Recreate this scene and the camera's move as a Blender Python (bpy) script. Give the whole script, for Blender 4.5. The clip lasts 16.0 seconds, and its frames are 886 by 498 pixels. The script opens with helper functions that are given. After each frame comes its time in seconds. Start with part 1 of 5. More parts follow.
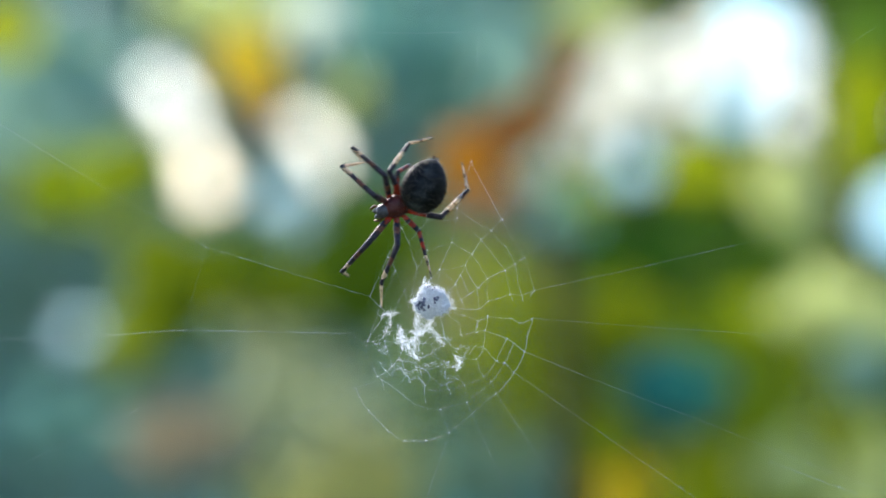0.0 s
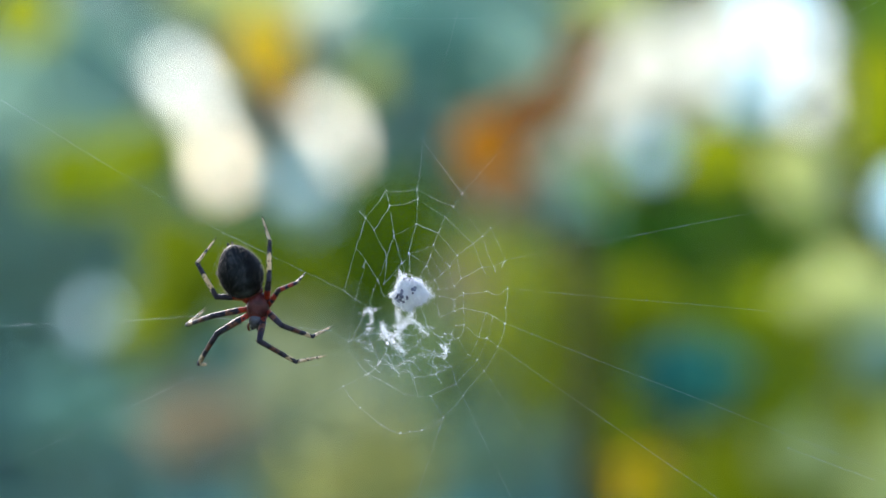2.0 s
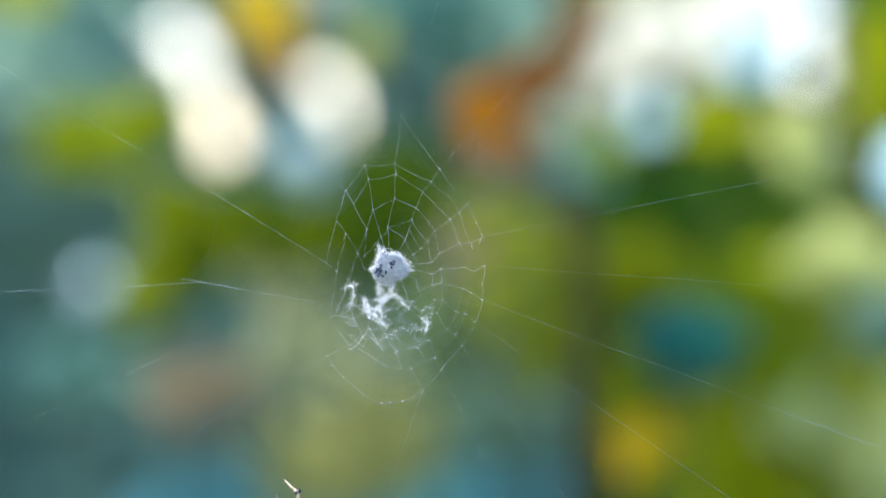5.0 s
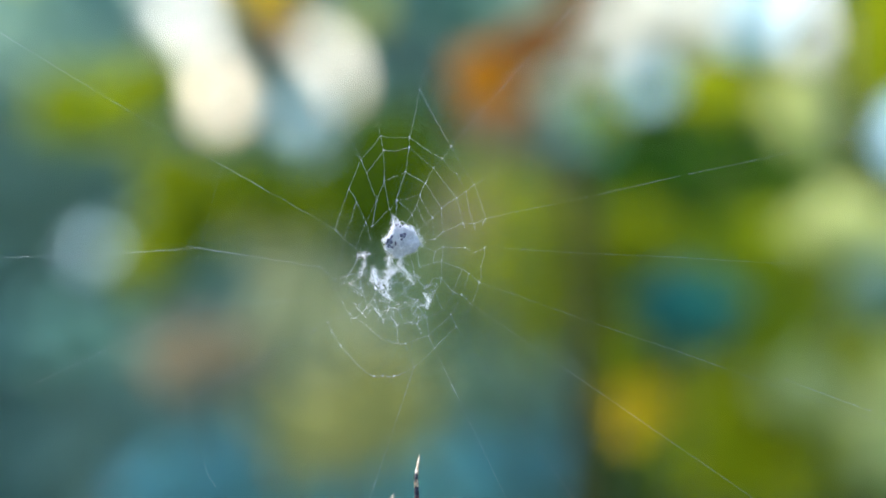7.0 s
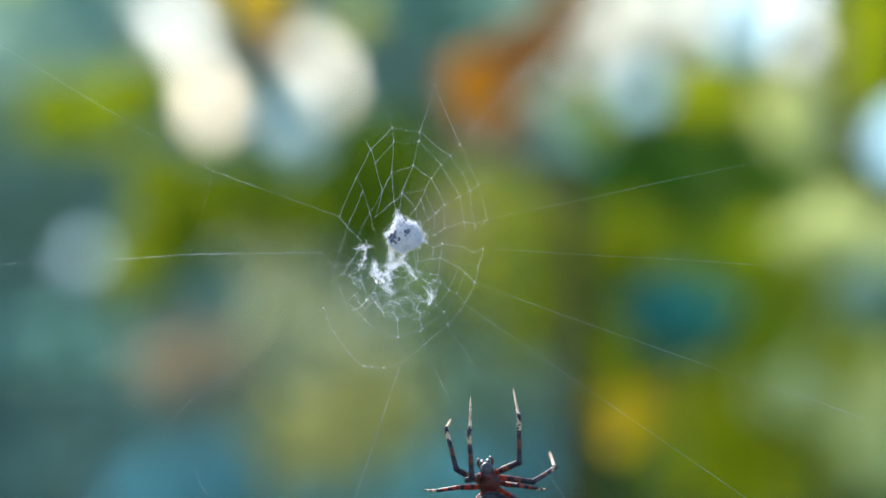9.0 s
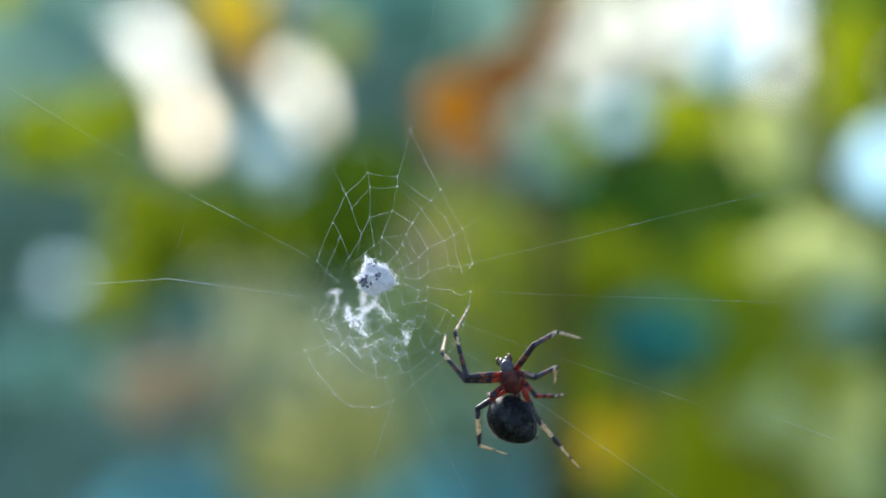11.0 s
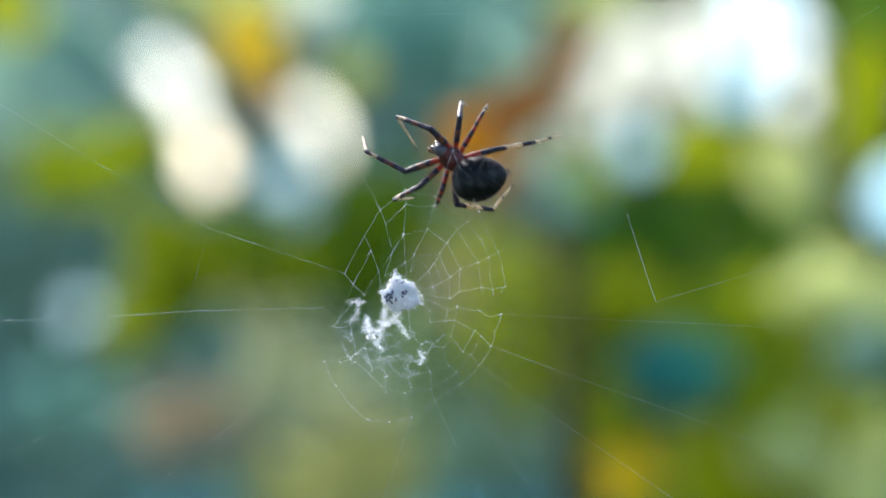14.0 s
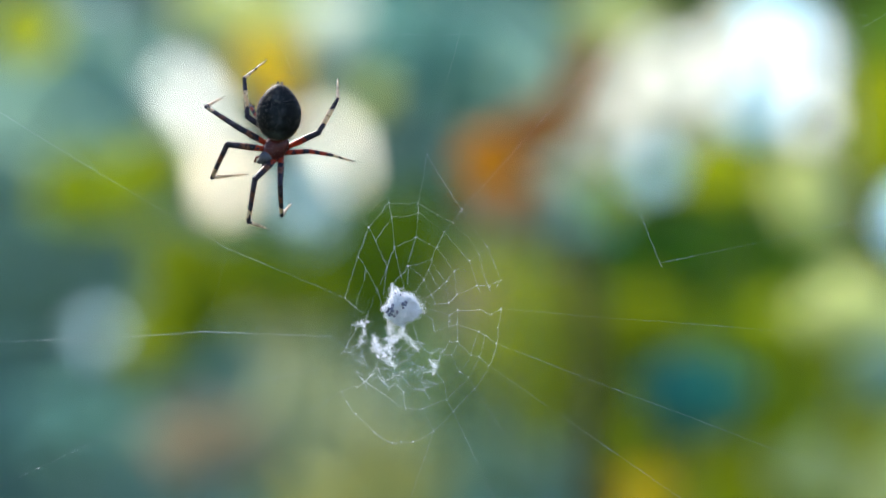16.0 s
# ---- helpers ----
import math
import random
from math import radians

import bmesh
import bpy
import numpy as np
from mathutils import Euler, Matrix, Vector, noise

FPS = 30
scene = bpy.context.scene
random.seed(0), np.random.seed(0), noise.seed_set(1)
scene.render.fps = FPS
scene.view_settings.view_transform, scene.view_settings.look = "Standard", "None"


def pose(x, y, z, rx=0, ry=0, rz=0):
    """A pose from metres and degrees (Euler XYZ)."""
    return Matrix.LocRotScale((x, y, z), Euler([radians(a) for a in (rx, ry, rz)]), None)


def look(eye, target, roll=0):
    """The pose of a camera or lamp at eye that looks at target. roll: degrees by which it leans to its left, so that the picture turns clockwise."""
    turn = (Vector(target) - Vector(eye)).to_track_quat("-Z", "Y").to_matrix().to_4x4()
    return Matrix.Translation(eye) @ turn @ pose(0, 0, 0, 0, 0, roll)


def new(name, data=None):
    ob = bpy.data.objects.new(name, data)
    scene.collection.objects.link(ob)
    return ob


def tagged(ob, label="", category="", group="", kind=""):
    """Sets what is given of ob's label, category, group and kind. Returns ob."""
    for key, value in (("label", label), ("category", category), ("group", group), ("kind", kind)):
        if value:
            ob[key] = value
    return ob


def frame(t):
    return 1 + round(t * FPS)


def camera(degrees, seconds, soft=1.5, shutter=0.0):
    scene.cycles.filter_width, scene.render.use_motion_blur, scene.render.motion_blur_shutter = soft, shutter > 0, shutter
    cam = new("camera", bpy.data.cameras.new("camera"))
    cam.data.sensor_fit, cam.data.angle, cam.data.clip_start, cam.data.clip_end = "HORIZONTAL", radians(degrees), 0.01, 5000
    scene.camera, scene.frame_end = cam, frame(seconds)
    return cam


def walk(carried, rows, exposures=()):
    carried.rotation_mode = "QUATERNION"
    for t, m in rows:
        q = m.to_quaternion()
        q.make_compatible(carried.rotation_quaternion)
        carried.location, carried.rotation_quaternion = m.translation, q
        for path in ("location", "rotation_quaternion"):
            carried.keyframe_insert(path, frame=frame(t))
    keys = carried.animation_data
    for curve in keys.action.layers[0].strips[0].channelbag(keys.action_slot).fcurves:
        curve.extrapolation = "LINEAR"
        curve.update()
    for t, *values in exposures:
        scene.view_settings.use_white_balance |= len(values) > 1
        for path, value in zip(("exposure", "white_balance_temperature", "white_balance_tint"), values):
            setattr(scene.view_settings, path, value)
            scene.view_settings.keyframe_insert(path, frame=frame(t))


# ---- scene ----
# ---- camera ----
cam = camera(24.0, 16.0, soft=1.5, shutter=0.5)
EYE = (0.0, 0.0, 1.5)
# seconds, yaw and pitch in degrees: a hand-held pan
PAN = (
    (0, -0.217, 0.14),
    (0.5, -0.14, 0.155),
    (1, -0.14, 0.031),
    (1.5, 0.0, 0.0),
    (2, 0.249, -0.249),
    (2.5, 0.482, -0.28),
    (3, 0.575, -0.59),
    (3.5, 0.621, -0.699),
    (4.7, 0.373, -1.119),
    (6, -0.062, -1.522),
    (6.5, 0.078, -1.957),
    (7, 0.217, -2.113),
    (7.5, 0.249, -2.097),
    (8, 0.171, -2.066),
    (8.5, 0.093, -2.035),
    (9.7, -0.28, -1.74),
    (11, -0.606, -1.274),
    (11.5, -0.357, -0.979),
    (12, -0.093, -0.823),
    (12.5, -0.062, -0.792),
    (13, -0.155, -0.792),
    (13.5, -0.171, -0.699),
    (14, -0.14, -0.373),
    (14.5, -0.124, -0.14),
    (15, 0.062, 0.078),
    (15.5, 0.155, 0.171),
    (16, 0.373, 0.186),
)
walk(cam, [(t, pose(*EYE, 90 + pitch, 0, yaw)) for t, yaw, pitch in PAN], exposures=[(0.0, 1.555, 6190, 13), (16.0, 1.555, 6190, 13)])
cam.data.dof.use_dof = True
cam.data.dof.focus_distance = 0.2988
cam.data.dof.aperture_fstop = 6.2
cam.data.dof.aperture_blades = 0

# ---- world and sun ----
world = bpy.data.worlds.new("sky")
scene.world = world
world.use_nodes = True
wn = world.node_tree.nodes
sky = wn.new("ShaderNodeTexSky")
sky.sky_type = "NISHITA"
sky.sun_disc = False
sky.sun_elevation = radians(38)
sky.sun_rotation = radians(-28)
sky.dust_density = 1.4
sky.ozone_density = 2.0
wn["Background"].inputs["Strength"].default_value = 0.15
world.node_tree.links.new(sky.outputs[0], wn["Background"].inputs["Color"])
sun = new("sun", bpy.data.lights.new("sun", "SUN"))
sun.data.energy = 4.0
sun.data.angle = radians(6)
sun.data.color = (1.0, 0.94, 0.84)
sun.matrix_world = look((0, 0, 0), (0.37, -0.70, -0.62))

# ---- materials ----
def material(name, rough=0.6, metallic=0.0):
    m = bpy.data.materials.new(name)
    m.use_nodes = True
    b = m.node_tree.nodes["Principled BSDF"]
    b.inputs["Roughness"].default_value = rough
    b.inputs["Metallic"].default_value = metallic
    return m, m.node_tree.nodes, m.node_tree.links, b


def mottled(name, dark, light, scale, rough=0.6, bump=0.0, fine=6.0, distance=0.0002):
    """A surface with blotches at one scale and grain at a finer one."""
    m, n, l, b = material(name, rough)
    co = n.new("ShaderNodeTexCoord")
    big = n.new("ShaderNodeTexNoise")
    big.inputs["Scale"].default_value = scale
    big.inputs["Detail"].default_value = 6
    small = n.new("ShaderNodeTexNoise")
    small.inputs["Scale"].default_value = scale * fine
    ramp = n.new("ShaderNodeValToRGB")
    ramp.color_ramp.elements[0].position = 0.35
    ramp.color_ramp.elements[1].position = 0.68
    ramp.color_ramp.elements[0].color = (*dark, 1)
    ramp.color_ramp.elements[1].color = (*light, 1)
    mix = n.new("ShaderNodeMath")
    mix.operation = "MULTIPLY_ADD"
    mix.inputs[1].default_value = 0.3
    shift = n.new("ShaderNodeMath")
    shift.operation = "SUBTRACT"
    shift.inputs[1].default_value = 0.15
    l.new(co.outputs["Object"], big.inputs["Vector"])
    l.new(co.outputs["Object"], small.inputs["Vector"])
    l.new(big.outputs["Fac"], shift.inputs[0])
    l.new(small.outputs["Fac"], mix.inputs[0])
    l.new(shift.outputs[0], mix.inputs[2])
    l.new(mix.outputs[0], ramp.inputs["Fac"])
    l.new(ramp.outputs["Color"], b.inputs["Base Color"])
    if bump:
        bp = n.new("ShaderNodeBump")
        bp.inputs["Strength"].default_value = bump
        bp.inputs["Distance"].default_value = distance
        l.new(small.outputs["Fac"], bp.inputs["Height"])
        l.new(bp.outputs["Normal"], b.inputs["Normal"])
    return m


def leaf_material(name, colour, glow=0.3, rough=0.5):
    """Leaf: mottled colour that differs from leaf to leaf, part of the light passing through."""
    m, n, l, b = material(name, rough)
    co = n.new("ShaderNodeTexCoord")
    tex = n.new("ShaderNodeTexNoise")
    tex.inputs["Scale"].default_value = 60
    tex.inputs["Detail"].default_value = 5
    info = n.new("ShaderNodeObjectInfo")
    isl = n.new("ShaderNodeNewGeometry")
    add = n.new("ShaderNodeMath")
    add.operation = "ADD"
    half = n.new("ShaderNodeMath")
    half.operation = "MULTIPLY_ADD"
    half.inputs[1].default_value = 0.5
    hsv = n.new("ShaderNodeHueSaturation")
    hsv.inputs["Color"].default_value = (*colour, 1)
    span = n.new("ShaderNodeMapRange")
    span.inputs["From Max"].default_value = 2.0
    span.inputs["To Min"].default_value = 0.72
    span.inputs["To Max"].default_value = 1.28
    l.new(info.outputs["Random"], half.inputs[0])
    l.new(isl.outputs["Random Per Island"], half.inputs[2])
    l.new(half.outputs[0], add.inputs[0])
    l.new(co.outputs["Object"], tex.inputs["Vector"])
    l.new(tex.outputs["Fac"], add.inputs[1])
    l.new(add.outputs[0], span.inputs["Value"])
    l.new(span.outputs["Result"], hsv.inputs["Value"])
    l.new(hsv.outputs["Color"], b.inputs["Base Color"])
    tr = n.new("ShaderNodeBsdfTranslucent")
    l.new(hsv.outputs["Color"], tr.inputs["Color"])
    blend = n.new("ShaderNodeMixShader")
    blend.inputs["Fac"].default_value = glow
    out = n["Material Output"]
    l.new(b.outputs[0], blend.inputs[1])
    l.new(tr.outputs[0], blend.inputs[2])
    l.new(blend.outputs[0], out.inputs["Surface"])
    b.inputs["Specular IOR Level"].default_value = 0.1
    return m


LEAF = {
    # teal tones: the blue of sky-lit shade is put into the leaf colour
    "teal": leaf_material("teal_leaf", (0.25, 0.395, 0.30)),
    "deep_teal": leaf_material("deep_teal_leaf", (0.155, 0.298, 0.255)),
    "blue_teal": leaf_material("blue_teal_leaf", (0.024, 0.145, 0.118)),
    "greygreen": leaf_material("greygreen_leaf", (0.36, 0.41, 0.245)),
    "olive": leaf_material("olive_leaf", (0.19, 0.232, 0.003)),
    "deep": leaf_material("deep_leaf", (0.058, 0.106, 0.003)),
    "bright": leaf_material("bright_leaf", (0.391, 0.4169, 0.0039)),
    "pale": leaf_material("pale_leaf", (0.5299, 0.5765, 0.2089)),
    "yellow": leaf_material("yellow_leaf", (0.59, 0.43, 0.004)),
    "orange": leaf_material("orange_leaf", (0.3783, 0.1676, 0.0061)),
    "brown": leaf_material("brown_leaf", (0.22, 0.092, 0.015)),
    "buff": leaf_material("buff_leaf", (0.2557, 0.218, 0.1384)),
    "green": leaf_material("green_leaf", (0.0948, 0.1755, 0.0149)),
    # near-white leaf: the brightness of a blurred highlight put into its colour
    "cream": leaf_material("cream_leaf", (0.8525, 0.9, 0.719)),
    "straw": leaf_material("straw_leaf", (0.40, 0.40, 0.13)),
    "steel": leaf_material("steel_leaf", (0.13, 0.38, 0.42)),
    # grey-blue haze put into the leaf colour
    "haze": leaf_material("haze_leaf", (0.2657, 0.3783, 0.3783)),
    "moss": leaf_material("moss_leaf", (0.3191, 0.3541, 0.0694)),
    "khaki": leaf_material("khaki_leaf", (0.246, 0.308, 0.0039)),
    "sea": leaf_material("sea_leaf", (0.2657, 0.5002, 0.4169)),
    # cream-yellow leaf: a bright blurred patch put into its colour
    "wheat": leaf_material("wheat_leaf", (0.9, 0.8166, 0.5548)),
    "sage": leaf_material("sage_leaf", (0.265, 0.355, 0.17)),
    "lime": leaf_material("lime_leaf", (0.2972, 0.3421, 0.003)),
    "gold": leaf_material("gold_leaf", (0.62, 0.43, 0.008)),
    # darker tone with the same bluish shade put into the colour
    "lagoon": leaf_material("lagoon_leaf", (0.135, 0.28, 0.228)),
    # sky glare and blurred highlights put into the colour and glow of three leaves
    "blue_glare": leaf_material("blue_glare_leaf", (0.58, 0.84, 0.92), 0.75),
    "dim_glare": leaf_material("dim_glare_leaf", (0.43, 0.61, 0.67), 0.75),
    "ivory": leaf_material("ivory_glare_leaf", (0.62, 0.63, 0.54), 0.8),
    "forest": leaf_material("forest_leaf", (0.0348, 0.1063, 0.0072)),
}
BARK = mottled("bark", (0.044, 0.036, 0.009), (0.092, 0.074, 0.018), 60, 0.85, 0.6, 5, 0.002)
BARK.node_tree.nodes["Principled BSDF"].inputs["Specular IOR Level"].default_value = 0.08
STALK = mottled("green_stalk", (0.04, 0.06, 0.015), (0.10, 0.13, 0.04), 80, 0.6)
SOIL = mottled("grassy_soil", (0.02, 0.035, 0.01), (0.08, 0.10, 0.03), 3, 0.9, 0.5, 30, 0.02)
def silk_material():
    """A silk thread: half see-through, with noise in its opacity to imitate patches that catch the light."""
    m, n, l, b = material("silk_thread", 0.3)
    b.inputs["Base Color"].default_value = (0.84, 0.87, 0.92, 1)
    co = n.new("ShaderNodeTexCoord")
    tex = n.new("ShaderNodeTexNoise")
    tex.inputs["Scale"].default_value = 130
    tex.inputs["Detail"].default_value = 2
    span = n.new("ShaderNodeMapRange")
    span.inputs["From Min"].default_value = 0.32
    span.inputs["From Max"].default_value = 0.70
    span.inputs["To Min"].default_value = 0.45
    span.inputs["To Max"].default_value = 1.0
    clear = n.new("ShaderNodeBsdfTransparent")
    mix = n.new("ShaderNodeMixShader")
    l.new(co.outputs["Object"], tex.inputs["Vector"])
    l.new(tex.outputs["Fac"], span.inputs["Value"])
    l.new(span.outputs["Result"], mix.inputs["Fac"])
    l.new(clear.outputs[0], mix.inputs[1])
    l.new(b.outputs[0], mix.inputs[2])
    l.new(mix.outputs[0], n["Material Output"].inputs["Surface"])
    return m


SILK = silk_material()
# bluish-grey blotches put soft shading of the silk into its colour
WOOL = mottled("silk_wrapping", (0.76, 0.80, 0.90), (0.99, 0.99, 1.0), 1000, 0.8, 1.0, 4, 0.0003)
for key, value in (("Subsurface Weight", 1.0), ("Subsurface Radius", (1.0, 1.0, 1.0)), ("Subsurface Scale", 0.003)):
    WOOL.node_tree.nodes["Principled BSDF"].inputs[key].default_value = value
n, l = WOOL.node_tree.nodes, WOOL.node_tree.links
tr = n.new("ShaderNodeBsdfTranslucent")
tr.inputs["Color"].default_value = (0.97, 0.98, 1.0, 1)
mix = n.new("ShaderNodeMixShader")
mix.inputs["Fac"].default_value = 0.55
l.new(n["Principled BSDF"].outputs[0], mix.inputs[1])
l.new(tr.outputs[0], mix.inputs[2])
l.new(mix.outputs[0], n["Material Output"].inputs["Surface"])
FUZZ, n, l, b = material("silk_fuzz", 0.6)
b.inputs["Base Color"].default_value = (0.93, 0.95, 0.97, 1)
tr = n.new("ShaderNodeBsdfTranslucent")
tr.inputs["Color"].default_value = (0.93, 0.95, 0.97, 1)
mix = n.new("ShaderNodeMixShader")
l.new(b.outputs[0], mix.inputs[1])
l.new(tr.outputs[0], mix.inputs[2])
l.new(mix.outputs[0], n["Material Output"].inputs["Surface"])
PREY = mottled("prey_body", (0.07, 0.07, 0.12), (0.27, 0.28, 0.38), 1200, 0.5)

# ---- ground and foliage ----
def part(name, bm, mat, parent=None, label="", smooth=True):
    """Links a bmesh as one mesh object under its thing."""
    me = bpy.data.meshes.new(name)
    bm.to_mesh(me)
    bm.free()
    for m in (mat if isinstance(mat, (list, tuple)) else (mat,)):
        me.materials.append(m)
    if smooth:
        for p in me.polygons:
            p.use_smooth = True
    ob = new(name, me)
    ob.parent = parent
    if label:
        ob["label"] = label
    return ob


def tube(bm, pts, radii, sides=6, mat=0, caps=True):
    """A tube along a line of points."""
    pts = [Vector(p) for p in pts]
    rings = []
    side = None
    for i, p in enumerate(pts):
        d = (pts[min(i + 1, len(pts) - 1)] - pts[max(i - 1, 0)]).normalized()
        if side is None:
            side = d.orthogonal().normalized()
        side = (side - d * side.dot(d)).normalized()
        up = d.cross(side)
        r = radii[i] if isinstance(radii, (list, tuple)) else radii
        rings.append([bm.verts.new(p + (side * math.cos(a) + up * math.sin(a)) * r)
                      for a in (2 * math.pi * k / sides for k in range(sides))])
    for r0, r1 in zip(rings, rings[1:]):
        for k in range(sides):
            f = bm.faces.new((r0[k], r0[(k + 1) % sides], r1[(k + 1) % sides], r1[k]))
            f.material_index = mat
    if caps:
        bm.faces.new(rings[0][::-1]).material_index = mat
        bm.faces.new(rings[-1]).material_index = mat
    return rings


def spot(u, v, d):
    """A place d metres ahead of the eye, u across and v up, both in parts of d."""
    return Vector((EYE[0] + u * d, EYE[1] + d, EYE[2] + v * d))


def leaf_shape(seed, broad, steps=8, cols=(-1, -0.55, 0, 0.55, 1)):
    """Unit leaf along +Y with a point, a folded midrib and a wavy, toothed rim; +Z is its upper face."""
    rng = random.Random(seed)
    bm = bmesh.new()
    rows = []
    for i in range(steps + 1):
        y = i / steps
        w = broad * (math.sin(math.pi * min(y * 0.95 + 0.05, 1)) ** 0.8) * (1 - 0.35 * y) + 0.004
        sag = -0.22 * y * y + 0.05 * rng.uniform(-1, 1)
        row = []
        for k in cols:
            tooth = 1 + (0.08 * rng.uniform(-1, 1) if abs(k) == 1 else 0)
            row.append(bm.verts.new((k * w * tooth, y, sag + abs(k) * w * 0.35 + 0.03 * math.sin(9 * y + 3 * k))))
        rows.append(row)
    for a, b2 in zip(rows, rows[1:]):
        for k in range(len(cols) - 1):
            bm.faces.new((a[k], a[k + 1], b2[k + 1], b2[k]))
    if steps > 4:
        tube(bm, [(0, -0.22, 0.05), (0, -0.1, 0.01), (0, 0.02, 0)], 0.012, 4)
    return bm


LEAF_MESH = {}


def leaf_mesh(tint, shape):
    if (tint, shape) not in LEAF_MESH:
        bm = leaf_shape(shape, (0.30, 0.38, 0.46)[shape])
        me = bpy.data.meshes.new("leaf")
        bm.to_mesh(me)
        bm.free()
        me.materials.append(LEAF[tint])
        for p in me.polygons:
            p.use_smooth = True
        LEAF_MESH[tint, shape] = me
    return LEAF_MESH[tint, shape]


def facing(rng, spread):
    """A leaf's turn: its upper face roughly towards -Y, its tip hanging anyhow."""
    return (Matrix.Rotation(radians(rng.uniform(-spread, spread)), 4, "Z")
            @ Matrix.Rotation(radians(90 + rng.uniform(-spread, spread)), 4, "X")
            @ Matrix.Rotation(radians(rng.uniform(0, 360)), 4, "Z"))


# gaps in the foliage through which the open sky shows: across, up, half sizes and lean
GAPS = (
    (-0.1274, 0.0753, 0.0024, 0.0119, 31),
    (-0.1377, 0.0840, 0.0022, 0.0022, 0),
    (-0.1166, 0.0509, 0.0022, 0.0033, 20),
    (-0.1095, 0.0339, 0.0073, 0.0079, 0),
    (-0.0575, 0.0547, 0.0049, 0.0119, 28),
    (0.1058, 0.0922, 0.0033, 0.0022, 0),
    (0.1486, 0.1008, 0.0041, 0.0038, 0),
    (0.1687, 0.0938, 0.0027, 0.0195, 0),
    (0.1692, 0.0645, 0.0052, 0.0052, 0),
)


def open_sky(u, v, grow):
    for gu, gv, ru, rv, lean in GAPS:
        ca, sa = math.cos(radians(lean)), math.sin(radians(lean))
        x, z = u - gu, v - gv
        x, z = x * ca + z * sa, -x * sa + z * ca
        if (x / (ru + grow)) ** 2 + (z / (rv + grow)) ** 2 < 1:
            return True
    return False


def sapling(u, v, ru, rv, lean, d, tint, size, label, seed, spread=28, cover=3.2):
    """A leafy shoot: a stalk from the ground and a spray of leaves about one place."""
    rng = random.Random(seed)
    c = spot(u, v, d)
    root = tagged(new("leafy_shoot"), label, "shrub", "shoots behind the web")
    root.location = (c.x, c.y + 0.05, 0.0)
    bm = bmesh.new()
    foot = Vector((rng.uniform(-0.05, 0.05), 0.03, -0.02))
    head = Vector((0, 0.02, c.z + rv * d * 0.7))
    line = []
    for i in range(13):
        f = i / 12
        line.append(foot.lerp(head, f) + Vector((0.012 * math.sin(5 * f + seed), 0.01 * math.sin(4 * f), 0)))
    tube(bm, line, [0.0035 * (1 - 0.7 * i / 12) for i in range(13)], 6)
    part("stalk", bm, STALK, root)
    area = math.pi * ru * rv * d * d
    count = max(4, min(70, int(cover * area / (size * size * 0.42))))
    ca, sa = math.cos(radians(lean)), math.sin(radians(lean))
    for i in range(count):
        a, r = i * 2.39996 + rng.uniform(-0.3, 0.3), math.sqrt((i + 0.5) / count)
        x, z = ru * d * r * math.cos(a), rv * d * r * math.sin(a)
        x, z = x * ca - z * sa, x * sa + z * ca
        s = size * rng.uniform(0.75, 1.2)
        turn = facing(rng, spread)
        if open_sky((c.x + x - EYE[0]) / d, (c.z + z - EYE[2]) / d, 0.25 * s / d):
            continue
        at = Vector((x, -0.05 + rng.uniform(-0.03, 0.03), c.z + z)) - turn @ Vector((0, 0.45 * s, 0))
        ob = new("leaf", leaf_mesh(tint, i % 3))
        ob.parent = root
        ob.matrix_basis = Matrix.Translation(at) @ turn @ Matrix.Scale(s, 4)
    return root


bm = bmesh.new()
bmesh.ops.create_grid(bm, x_segments=80, y_segments=80, size=400)
for vtx in bm.verts:
    far = vtx.co.xy.length
    vtx.co.z = 0.012 * noise.noise(vtx.co * 0.7) + (0.3 * noise.noise(vtx.co * 0.02) if far > 20 else 0)
tagged(part("ground", bm, SOIL), "grassy dark soil below the shrubs", "ground", kind="structure")

